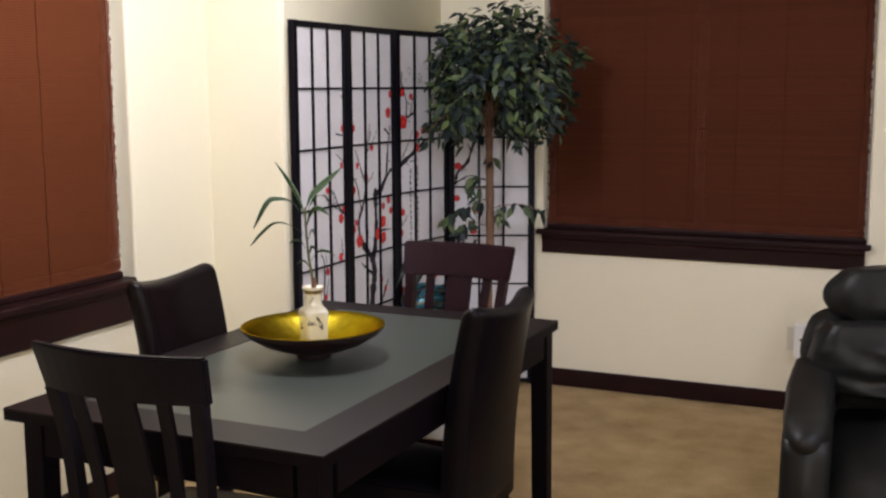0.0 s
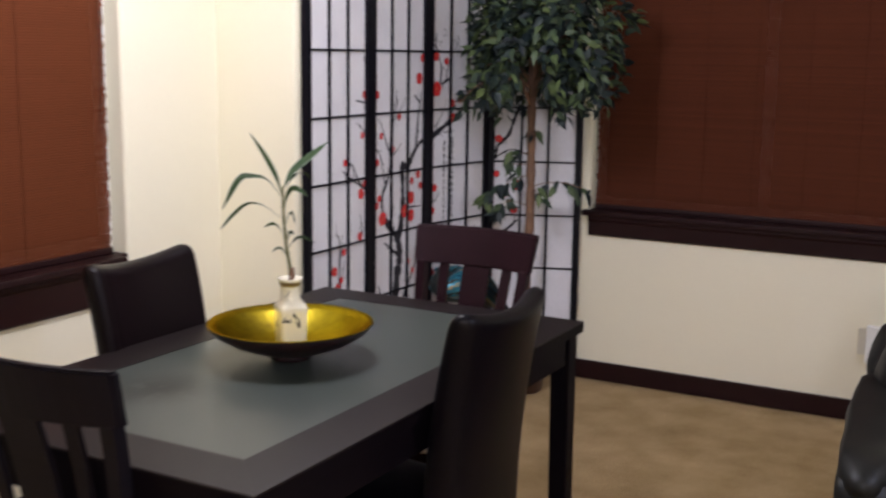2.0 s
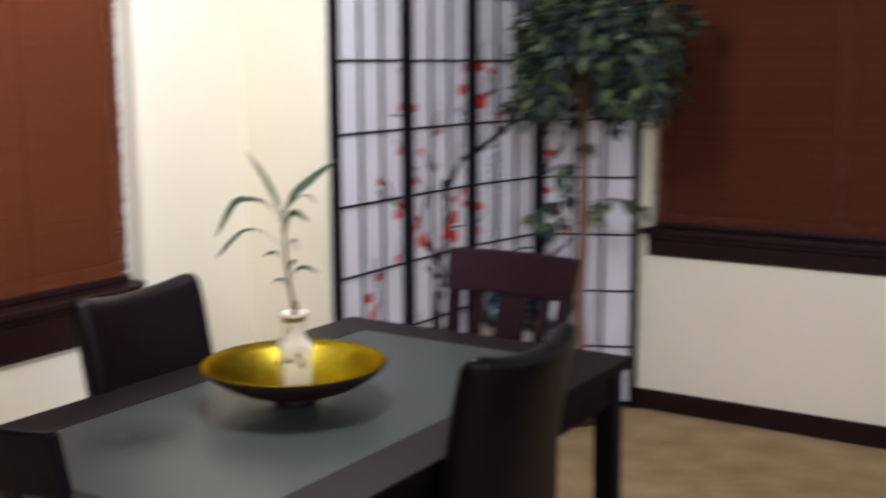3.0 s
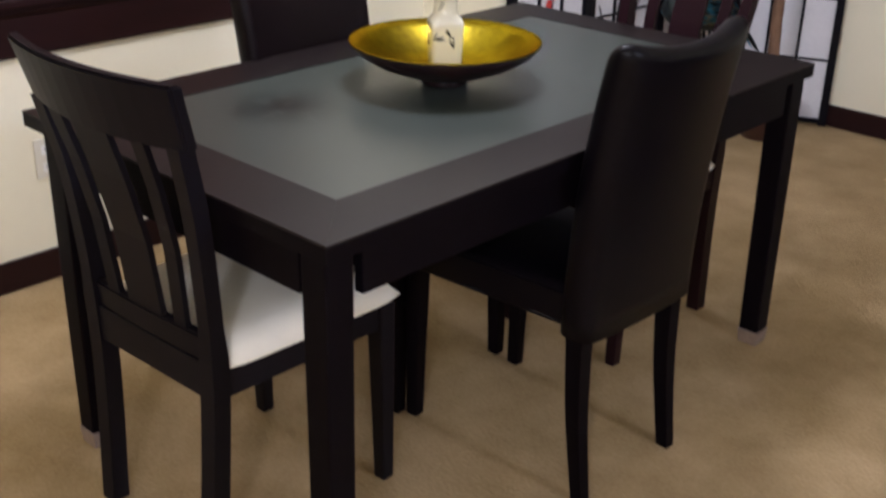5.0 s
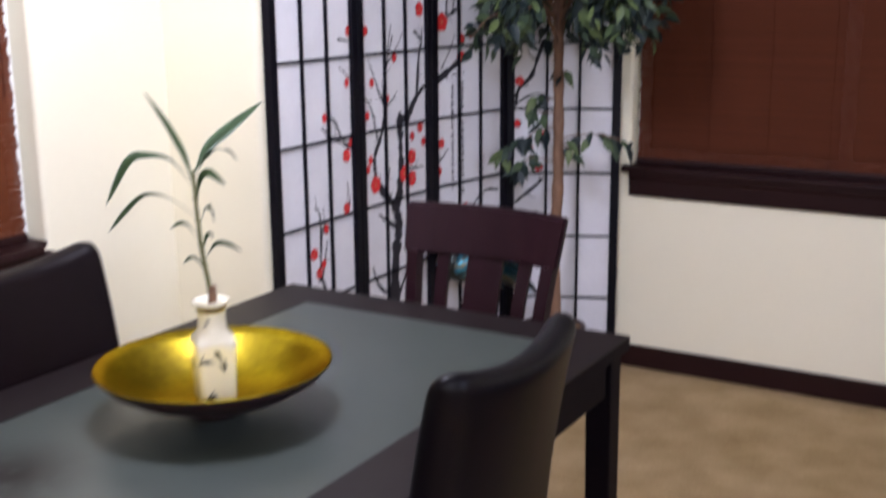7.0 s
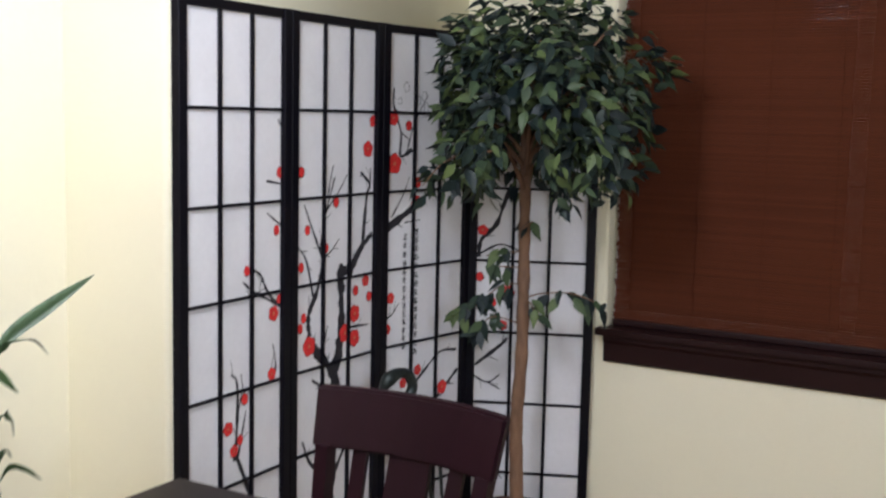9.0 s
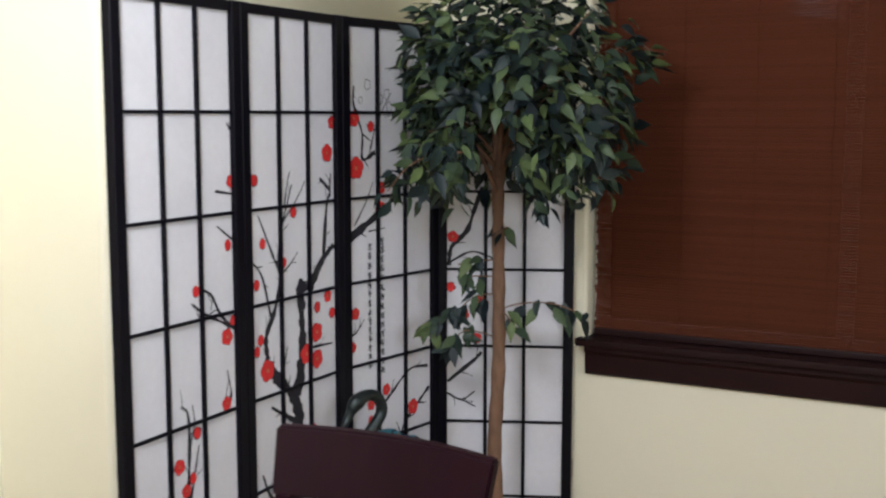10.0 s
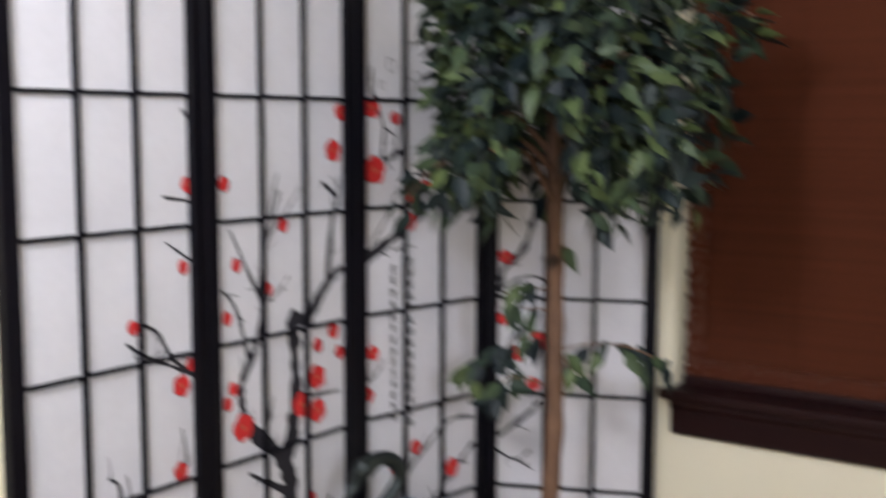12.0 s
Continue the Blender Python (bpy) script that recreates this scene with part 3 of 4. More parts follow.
def screen_panel(parent, k):
    """One leaf of the screen, in its own frame: x along the leaf, the painted side towards -y."""
    (ax, ay), (bx, by) = JOINT[k], JOINT[k + 1]
    length = math.hypot(bx - ax, by - ay)
    pw = 0.034
    f = box(0.001 if k < 3 else 0.006, pw, -0.012, 0.015, 0, TOP, 0.002, 1)
    box(length - pw, length - (0.005 if k == 2 else 0.001), -0.012, 0.015, 0, TOP, 0.002, 1, f)
    box(pw, length - pw, -0.009, 0.009, TOP - 0.026, TOP - 0.001, 0.0015, 1, f)
    box(pw, length - pw, -0.009, 0.009, 0.012, ROW0 + 0.002, 0.0015, 1, f)
    leaf = part("panel", f, M_lacquer, parent)
    leaf.matrix_world = pose(ax, ay, 0, 0, 0, math.degrees(math.atan2(by - ay, bx - ax)))
    leaf["label"] = "black lacquered lattice leaf with white paper and painted plum branches" if k < 3 else "black lacquered lattice leaf with white paper, turned along the far wall"
    for i in (1, 2):
        x = pw + (length - 2 * pw) * i / 3
        part("muntin", box(x - 0.0055, x + 0.0055, -0.0065, 0.003, ROW0 + 0.002, TOP - 0.026, 0.001, 1), M_lacquer, leaf)
    for i in range(1, 7):
        z = ROW0 + ROW * i
        part("cross_bar", box(pw, length - pw, -0.0050, 0.0028, z - 0.0042, z + 0.0042, 0.001, 1), M_lacquer, leaf)
    part("paper", box(pw - 0.004, length - pw + 0.004, 0.0032, 0.0042, ROW0, TOP - 0.024), M_paper, leaf, "white rice paper")
    for n, (pts, w0, w1) in enumerate(STROKES[k]):
        part("branch", ribbon(pts, w0 * 1.3 + 0.001, w1 * 1.3 + 0.0008, 10 * k + n), M_ink, leaf).location = (0, 0.0028 - 0.00006 * n, 0)
        if w0 > 0.02:
            knot_rnd = random.Random(40 + n)
            line = smooth_line([(u, 0, z) for u, z in pts], 5)
            for q in range(1, len(line), 2):
                w = w0 + (w1 - w0) * q / len(line)
                r = w * knot_rnd.uniform(0.5, 0.8)
                side = knot_rnd.choice((-1, 1)) * w * knot_rnd.uniform(0.2, 0.5)
                knot = blossom(line[q].x + side, line[q].z + knot_rnd.uniform(-0.01, 0.01), min(r, 0.0163), q)
                part("knot", knot, M_ink, leaf).location = (0, 0.0014 + 0.00003 * q, 0)
    twig_rnd = random.Random(70 + k)
    for n, (pts, w0, w1) in enumerate(STROKES[k]):
        line = smooth_line([(u, 0, z) for u, z in pts], 5)
        for q in range(2, len(line) - 1, 4):
            way = (line[q + 1] - line[q - 1]).normalized()
            side = twig_rnd.choice((-1, 1))
            a = math.atan2(way.z, way.x) + side * twig_rnd.uniform(0.5, 1.0)
            l = twig_rnd.uniform(0.018, 0.055)
            p = line[q]
            e = (p.x + l * math.cos(a), p.z + l * math.sin(a))
            if pw + 0.004 < e[0] < length - pw - 0.004:
                m2 = ((p.x + e[0]) / 2 + twig_rnd.uniform(-0.004, 0.004), (p.z + e[1]) / 2 + twig_rnd.uniform(-0.004, 0.004))
                part("twig", ribbon([(p.x, p.z), m2, e], max(0.003, w1 * 0.7), 0.0014, q), M_ink, leaf).location = (0, 0.0019 + 0.00002 * q, 0)
    for n, pts in enumerate(GREY[k]):
        part("faint_branch", ribbon(pts, 0.008, 0.004, n), M_grey_ink, leaf).location = (0, 0.0030 - 0.00005 * n, 0)
    for n, (u, z, r) in enumerate(OUTLINES if k == 2 else ()):
        ring = [(u + r * (0.78 + 0.22 * abs(math.sin(2.5 * a + n))) * math.cos(a) * 0.85, z + r * (0.78 + 0.22 * abs(math.sin(2.5 * a + n))) * math.sin(a)) for a in between(0, 2 * math.pi, 15)]
        part("faint_blossom", ribbon(ring, 0.0026, 0.0022, n), M_grey_ink, leaf, "unpainted blossom outline").location = (0, 0.0026 - 0.00005 * n, 0)
    for n, (u, z, r) in enumerate(FLOWERS[k]):
        flower = part("blossom", painted_blossom(u, z, r * 1.17, 31 * k + n), M_red, leaf)
        flower.data.materials.append(M_ink)
        flower.data.materials.append(M_core)
        flower.location = (0, 0.0018 - 0.00003 * n, 0)
    if k == 2:
        rnd = random.Random(5)
        ink = bmesh.new()
        for u0, z0, z1 in ((0.188, 1.173, 0.745), (0.129, 1.161, 0.775)):
            z = z0
            while z > z1:
                for q in range(4):
                    join(ink, ribbon([(u0 - rnd.uniform(0.004, 0.011), z - 0.0052 * q), (u0 + rnd.uniform(0.003, 0.011), z - 0.0055 * q + rnd.uniform(-0.004, 0.004))], 0.0030, 0.0024, q))
                join(ink, ribbon([(u0 + rnd.uniform(-0.004, 0.004), z + 0.003), (u0 + rnd.uniform(-0.004, 0.004), z - 0.016)], 0.0032, 0.0026, 1))
                join(ink, ribbon([(u0 + rnd.uniform(-0.008, 0.0), z - 0.004), (u0 + rnd.uniform(0.003, 0.010), z - rnd.uniform(0.010, 0.019))], 0.0028, 0.0018, 2))
                z -= rnd.uniform(0.026, 0.031)
        for f in ink.faces:
            f.normal_update()
        text = part("inscription", ink, M_ink, leaf, "two columns of small dark brush marks")
        text["kind"] = "stuff"
        text.location = (0, 0.0016, 0)
    for z in (0.35, 1.5):
        part("hinge", box(length - 0.004, length + 0.004, 0.010, 0.0165, z, z + 0.06, 0.001, 1), M_brass, leaf)


screen = thing("folding_screen", Matrix(), "four-leaf black lattice screen with paper panels and red plum blossom painting", "screen")
for k in range(4):
    screen_panel(screen, k)

# ---- dining table ----
TX0, TX1, TY0, TY1, TZ = -0.928, 0.004, 0.0, 1.566, 0.772
GX0, GX1, GY0, GY1 = -0.794, -0.128, 0.137, 1.448


def dining_table():
    t = thing("dining_table", Matrix(), "dark espresso dining table with an inset frosted grey glass top", "table")
    for quad in (((TX0, TY0), (TX1, TY0), (GX1, GY0), (GX0, GY0)), ((TX1, TY0), (TX1, TY1), (GX1, GY1), (GX1, GY0)),
                 ((TX1, TY1), (TX0, TY1), (GX0, GY1), (GX1, GY1)), ((TX0, TY1), (TX0, TY0), (GX0, GY0), (GX0, GY1))):
        part("border_board", hull_block([(x, y, TZ - 0.005) for x, y in quad], [(x, y, TZ) for x, y in quad], 0.0005), M_border, t, "mitred satin espresso border")
        part("edge_board", hull_block([(x, y, TZ - 0.032) for x, y in quad], [(x, y, TZ - 0.0052) for x, y in quad], 0.0007), M_espresso, t)
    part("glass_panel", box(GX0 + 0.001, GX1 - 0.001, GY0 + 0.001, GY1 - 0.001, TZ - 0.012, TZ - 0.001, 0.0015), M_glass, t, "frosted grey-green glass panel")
    part("under_panel", box(GX0 - 0.02, GX1 + 0.02, GY0 - 0.02, GY1 + 0.02, TZ - 0.05, TZ - 0.033), M_espresso, t)
    o = 0.012
    for x0, x1, y0, y1 in ((TX0 + 0.09, TX1 - 0.09, TY0 + o + 0.006, TY0 + o + 0.026), (TX0 + 0.09, TX1 - 0.09, TY1 - o - 0.026, TY1 - o - 0.006),
                           (TX0 + o + 0.006, TX0 + o + 0.026, TY0 + 0.09, TY1 - 0.09), (TX1 - o - 0.026, TX1 - o - 0.006, TY0 + 0.09, TY1 - 0.09)):
        part("apron", box(x0, x1, y0, y1, TZ - 0.118, TZ - 0.032, 0.002), M_espresso, t)
    for x, sx in ((TX0 + o + 0.070, -1), (TX1 - o - 0.036, 1)):
        for y, sy in ((TY0 + o + 0.030, -1), (TY1 - o - 0.022, 1)):
            leg = part("leg", leg_block(x + sx * 0.004, y + sy * 0.004, 0.055, 0.040, x, y, 0.060, TZ - 0.032), M_espresso, t)
            part("foot_cap", leg_block(x + sx * 0.004, y + sy * 0.004, 0.052, 0.0, x + sx * 0.004, y + sy * 0.004, 0.060, 0.040, 0.003), M_ferrule, leg, "pale worn foot cap")
    return t


dining_table()
# ---- chairs ----


def slat_chair(m, wood, label, wide=1.0, tall=1.0):
    """A slatted dining chair, facing +y, with a cream drop-in seat."""
    c = thing("slat_chair", m, label, "chair", "slatted chairs at the table's ends")
    for s in (-1, 1):
        part("leg", leg_block(s * 0.192, 0.206, 0.030, 0, s * 0.192, 0.198, 0.042, 0.422), wood, c)
        b = bmesh.new()
        line = smooth_line([(s * 0.160, -0.230, 0.0), (s * 0.168, -0.212, 0.25), (s * 0.176, -0.208, 0.45), (s * 0.184, -0.226, 0.70), (s * 0.196, -0.257, 0.856)], 4)
        rows = []
        for i, p in enumerate(line):
            h = 0.019 if i < 9 else 0.016
            rows.append([b.verts.new((p.x + dx, p.y + dy, p.z)) for dx, dy in ((-h, -h), (h, -h), (h, h), (-h, h))])
        for a, e in zip(rows, rows[1:]):
            for i in range(4):
                b.faces.new((a[i], a[(i + 1) % 4], e[(i + 1) % 4], e[i]))
        b.faces.new(rows[0][::-1])
        b.faces.new(rows[-1])
        part("back_post", b, wood, c)
        part("side_rail", hull_block([(s * 0.176 - 0.012, -0.19, 0.368), (s * 0.176 + 0.012, -0.19, 0.368), (s * 0.192 + 0.012, 0.18, 0.368), (s * 0.192 - 0.012, 0.18, 0.368)], [(s * 0.176 - 0.012, -0.19, 0.424), (s * 0.176 + 0.012, -0.19, 0.424), (s * 0.192 + 0.012, 0.18, 0.424), (s * 0.192 - 0.012, 0.18, 0.424)], 0.002), wood, c)
    part("front_rail", box(-0.172, 0.172, 0.188, 0.210, 0.368, 0.424, 0.002), wood, c)
    part("rear_rail", box(-0.160, 0.160, -0.222, -0.200, 0.368, 0.440, 0.002), wood, c)
    b = bmesh.new()
    n = 14
    for j in range(n + 1):
        for i in range(n + 1):
            x, y = -1 + 2 * i / n, -1 + 2 * j / n
            crown = 0.042 * math.sqrt(max(0, (1 - x ** 6) * (1 - y ** 6)))
            half = (0.212 + 0.010 * y) * (1 - 0.05 * y ** 8)
            b.verts.new((x * half, 0.022 + y * 0.226 * (1 - 0.05 * x ** 8), 0.432 + crown))
    b.verts.ensure_lookup_table()
    for j in range(n):
        for i in range(n):
            b.faces.new([b.verts[q] for q in (j * (n + 1) + i, j * (n + 1) + i + 1, (j + 1) * (n + 1) + i + 1, (j + 1) * (n + 1) + i)])
    rim = [e for e in b.edges if e.is_boundary]
    low = bmesh.ops.extrude_edge_only(b, edges=rim)
    for v in low["geom"]:
        if isinstance(v, bmesh.types.BMVert):
            v.co.z = 0.425
            v.co.x *= 0.975
            v.co.y *= 0.975
    part("seat", b, M_seat, c, "cream upholstered drop-in seat", True)
    # curved top rail

    def rail(z0, z1, reach, y_lo, y_hi, thick, bow):
        b2 = bmesh.new()
        rows2 = []
        for i in range(13):
            x = -1 + 2 * i / 12
            d = bow * (1 - x * x)
            rows2.append([b2.verts.new(q) for q in ((x * reach * 0.952, y_lo - d, z0), (x * reach, y_hi - d, z1), (x * reach, y_hi - d + thick, z1), (x * reach * 0.952, y_lo - d + thick, z0))])
        for a, e in zip(rows2, rows2[1:]):
            for i in range(4):
                b2.faces.new((a[i], a[(i + 1) % 4], e[(i + 1) % 4], e[i]))
        b2.faces.new(rows2[0])
        b2.faces.new(rows2[-1][::-1])
        bmesh.ops.recalc_face_normals(b2, faces=b2.faces)
        sharp = [e for e in b2.edges if len(e.link_faces) == 2 and e.calc_face_angle() > 0.6]
        bmesh.ops.bevel(b2, geom=sharp, offset=0.005, segments=2, affect="EDGES")
        return b2
    part("top_rail", rail(0.850, 0.965, 0.231, -0.262, -0.294, 0.026, 0.040), wood, c)
    part("lower_rail", rail(0.438, 0.492, 0.166, -0.217, -0.219, 0.024, 0.004), wood, c)
    for x, w in ((-0.106, 0.034), (0.0, 0.100), (0.106, 0.034)):
        k = 0.034 * (1 - (x / 0.2) ** 2)
        b = bmesh.new()
        line = [(-0.208 - k * 0.15, 0.485), (-0.212 - k * 0.6, 0.64), (-0.228 - k, 0.76), (-0.258 - k, 0.862)]
        rows = [[b.verts.new((x * (1 + 0.5 * (z - 0.6)) + sx * w / 2, y + dy, z)) for sx, dy in ((-1, -0.006), (1, -0.006), (1, 0.006), (-1, 0.006))] for y, z in line]
        for a, e in zip(rows, rows[1:]):
            for i in range(4):
                b.faces.new((a[i], a[(i + 1) % 4], e[(i + 1) % 4], e[i]))
        b.faces.new(rows[0][::-1])
        b.faces.new(rows[-1])
        part("splat" if w > 0.05 else "slat", b, wood, c)
    c.scale = (wide, 1, tall)
    return c


slat_chair(pose(-0.487, 0.190, 0, 0, 0, 2), M_chair_wood, "espresso slat-back dining chair with a cream seat pushed under the table", 1.035, 1.022)
slat_chair(pose(-0.410, 1.372, 0, 0, 0, 179), M_mahogany, "reddish mahogany slat-back dining chair in front of the painted screen", 0.945, 1.038)


def cushion(w, d, z0, z1, crown, n=12, edge=0.03):
    """A padded block w wide (x), d deep (y), soft at its edges."""
    b = box(-w / 2, w / 2, -d / 2, d / 2, z0, z1)
    bmesh.ops.subdivide_edges(b, edges=list(b.edges), cuts=n, use_grid_fill=True)
    for v in b.verts:
        x, y = abs(v.co.x) / (w / 2), abs(v.co.y) / (d / 2)
        if v.co.z > (z0 + z1) / 2:
            v.co.z += crown * (1 - x ** 3) * (1 - y ** 3)
    out = [e for e in b.edges if len(e.link_faces) == 2 and e.calc_face_angle() > 0.7]
    bmesh.ops.bevel(b, geom=out, offset=edge, segments=3, affect="EDGES", clamp_overlap=True)
    return b


def leather_chair(m, leather, label, broad):
    """A parsons chair, fully covered in leather, facing +y; the back is bowed and its top dips in the middle."""
    c = thing("leather_chair", m, label, "chair", "leather chairs at the table's long sides")
    for s in (-1, 1):
        part("leg", leg_block(s * 0.206, 0.236, 0.032, 0, s * 0.204, 0.230, 0.044, 0.40), M_espresso, c)
        b = bmesh.new()
        line = smooth_line([(s * 0.178, -0.252, 0.0), (s * 0.178, -0.226, 0.2), (s * 0.178, -0.217, 0.40)], 5)
        rows = []
        for i, p in enumerate(line):
            h = 0.015 + 0.007 * i / len(line)
            rows.append([b.verts.new((p.x + dx, p.y + dy, p.z)) for dx, dy in ((-h, -h), (h, -h), (h, h), (-h, h))])
        for a, e in zip(rows, rows[1:]):
            for i in range(4):
                b.faces.new((a[i], a[(i + 1) % 4], e[(i + 1) % 4], e[i]))
        b.faces.new(rows[0][::-1])
        b.faces.new(rows[-1])
        part("rear_leg", b, M_espresso, c)
    seat = cushion(0.44, 0.48, 0.385, 0.462, 0.018, 10, 0.018)
    for v in seat.verts:
        v.co.y += 0.015
        v.co.x *= 1.0 + 0.14 * (v.co.y / 0.28 - 0.2)
    part("seat", seat, leather, c, "stitched dark leather seat", True)
    # the back: a bowed, stuffed slab, rolled over at its top and sides
    b = bmesh.new()
    nx2, nz = 30, 26
    sheets = []

    def roll(q, start):
        """How full the padding is at q, falling off like a quarter round past start."""
        return math.sqrt(max(0.0, 1 - (max(0.0, q - start) / (1 - start)) ** 2))
    for side in (0, 1):
        rows = []
        for j in range(nz + 1):
            w = 1 - (1 - j / nz) ** 2.2
            z = 0.375 + 0.600 * w
            lean = -0.226 - 0.018 * w - 0.072 * w * w
            row = []
            for i in range(nx2 + 1):
                x = math.sin(math.pi / 2 * (-1 + 2 * i / nx2))
                wide = 0.214 + 0.014 * w
                bow = 0.030 * x * x * (0.3 + 0.7 * w)
                edge = roll(abs(x), 0.87) * roll(w, 0.945)
                thick = (0.080 - 0.018 * w) * edge / 2
                seam = 0.0025 * math.exp(-((abs(x) - 0.80) / 0.025) ** 2) * edge if side == 0 else 0
                top = -0.028 * (1 - x * x) * w ** 3 - 0.026 * (1 - roll(abs(x), 0.82)) * w ** 6
                row.append(b.verts.new((x * wide, lean + bow + (thick - seam if side == 0 else -thick), z + top)))
            rows.append(row)
        sheets.append(rows)
        for j in range(nz):
            for i in range(nx2):
                b.faces.new((rows[j][i], rows[j][i + 1], rows[j + 1][i + 1], rows[j + 1][i]))
    f, g = sheets
    for i in range(nx2):
        b.faces.new((f[0][i], f[0][i + 1], g[0][i + 1], g[0][i]))
    bmesh.ops.remove_doubles(b, verts=b.verts, dist=0.0004)
    part("backrest", b, leather, c, "bowed dark leather backrest", True)
    c.scale = (broad, 1, 1.03)
    return c


leather_chair(pose(-0.185, 0.800, 0, 0, 0, 88), M_cool_lit_leather, "dark leather parsons chair, cool light put into its colour, with its back to the open room", 0.865)
leather_chair(pose(-0.712, 0.788, 0, 0, 0, -87), M_leather, "dark brown leather parsons chair, warm light put into its colour, between the table and window", 0.93)
# ---- bowl, vase and bamboo ----
BX, BY = -0.491, 0.779


def bowl():
    o = thing("footed_bowl", pose(BX, BY, TZ), "wide shallow footed bowl, gold leaf inside and dark lacquer outside", "bowl")
    outer = [(0.0000, 0.0), (0.0480, 0.0), (0.0518, 0.004), (0.0480, 0.014), (0.0499, 0.020), (0.1008, 0.028), (0.1536, 0.048), (0.1949, 0.073), (0.2122, 0.093), (0.2131, 0.097)]
    inner = [(0.2131, 0.097), (0.2093, 0.0985), (0.1882, 0.0815), (0.1632, 0.0635), (0.1344, 0.0455), (0.1008, 0.0325), (0.0576, 0.0275), (0.0000, 0.026)]
    part("outer_shell", lathe(outer, 64), M_bowl, o, "dark lacquered outside and foot", True)
    part("gold_lining", lathe(inner, 64), M_gold, o, "mottled gold leaf lining", True)


bowl()
VX, VY, VZ = -0.486, 0.773, TZ + 0.0275


def vase():
    o = thing("porcelain_vase", pose(VX, VY, VZ), "cream porcelain vase with dark painted sprigs standing in the gold bowl", "vase")
    prof = [(0.0, 0.0), (0.034, 0.0), (0.037, 0.004), (0.0385, 0.05), (0.0405, 0.098), (0.0410, 0.110), (0.0385, 0.119), (0.0300, 0.127), (0.0262, 0.134), (0.0248, 0.155), (0.0258, 0.172), (0.0312, 0.181),
            (0.0325, 0.186), (0.029, 0.186), (0.022, 0.174), (0.019, 0.14), (0.019, 0.10), (0.0, 0.10)]
    turn = math.radians(-35)

    def square(a):
        """How far a soft-cornered square reaches at angle a, against its round."""
        u, w = math.cos(a - turn), math.sin(a - turn)
        return 0.90 / (abs(u) ** 7 + abs(w) ** 7) ** (1 / 7)

    def squareness(z):
        return 1.0 if z < 0.112 else max(0.0, 1 - (z - 0.112) / 0.020)
    body = lathe(prof, 64)
    for v in body.verts:
        r = math.hypot(v.co.x, v.co.y)
        if r > 0.022:
            k = 1 + (square(math.atan2(v.co.y, v.co.x)) - 1) * squareness(v.co.z)
            v.co.x, v.co.y = v.co.x * k, v.co.y * k
    part("body", body, M_vase, o, "square cream body with a round flared neck", True)
    part("rim_band", lathe([(0.0255, 0.1665), (0.0264, 0.1675), (0.0272, 0.1730), (0.0300, 0.1778), (0.0290, 0.1786)], 40), M_rim_line, o, "thin brown line under the lip", True)
    rnd = random.Random(3)

    def on_skin(a, z):
        r = (0.0371 + (z / 0.098) * 0.0036) * square(a) + 0.0003 if z < 0.11 else 0.0254
        return Vector((r * math.cos(a), r * math.sin(a), z))
    b = bmesh.new()
    for a0, z0, lean in ((-1.42, 0.078, 0.6), (-0.42, 0.083, 2.0), (-0.30, 0.060, 1.7), (-1.25, 0.012, 0.3), (-0.75, 0.006, 2.6), (-2.5, 0.060, 0.8), (0.9, 0.05, 1.5), (2.3, 0.06, 1.0)):
        # a tuft of narrow leaves fanned out from one joint
        for _ in range(6):
            way = lean + rnd.uniform(-0.6, 0.6)
            l = rnd.uniform(0.014, 0.027)
            tip = on_skin(a0 + l * math.cos(way) / 0.036, z0 + l * math.sin(way))
            mid = on_skin(a0 + 0.5 * l * math.cos(way) / 0.036, z0 + 0.5 * l * math.sin(way))
            tube([on_skin(a0, z0), mid, tip], [0.0005, 0.0013, 0.0003], 5, b)
    for s in range(4):
        tube([on_skin(-1.5 + 0.1 * s, 0.140 + 0.006 * s), on_skin(-1.2 + 0.1 * s, 0.142 + 0.004 * s)], [0.0014, 0.0006], 5, b)
    sprigs = part("painted_sprigs", b, M_ink, o, "small dark painted leaf sprigs")
    sprigs["kind"] = "stuff"


vase()


def blade(points, width, seed, bm=None, late=1.0, tilt=None):
    """A long leaf, folded along its middle, along smooth points."""
    rnd = random.Random(seed)
    b = bmesh.new()
    line = smooth_line(points, 6)
    n = len(line) - 1
    rows = []
    tilt = rnd.uniform(-0.6, 0.6) if tilt is None else tilt
    for i, p in enumerate(line):
        way = (line[min(i + 1, n)] - line[max(i - 1, 0)]).normalized()
        side = way.cross(Vector((math.sin(tilt), math.cos(tilt), 0.35))).normalized()
        up = side.cross(way)
        t = i / n
        w = max(0.0006, width * (math.sin(math.pi * min(1, t ** late * 0.97 + 0.03)) ** 0.8) * (1 if t > 0.35 else (0.35 + 1.86 * t)) / 2)
        rows.append([b.verts.new(p + side * w + up * w * 0.35), b.verts.new(p), b.verts.new(p - side * w + up * w * 0.35)])
    for a, c in zip(rows, rows[1:]):
        b.faces.new((a[0], a[1], c[1], c[0]))
        b.faces.new((a[1], a[2], c[2], c[1]))
    bmesh.ops.solidify(b, geom=list(b.faces), thickness=0.0006)
    return join(bm, b)


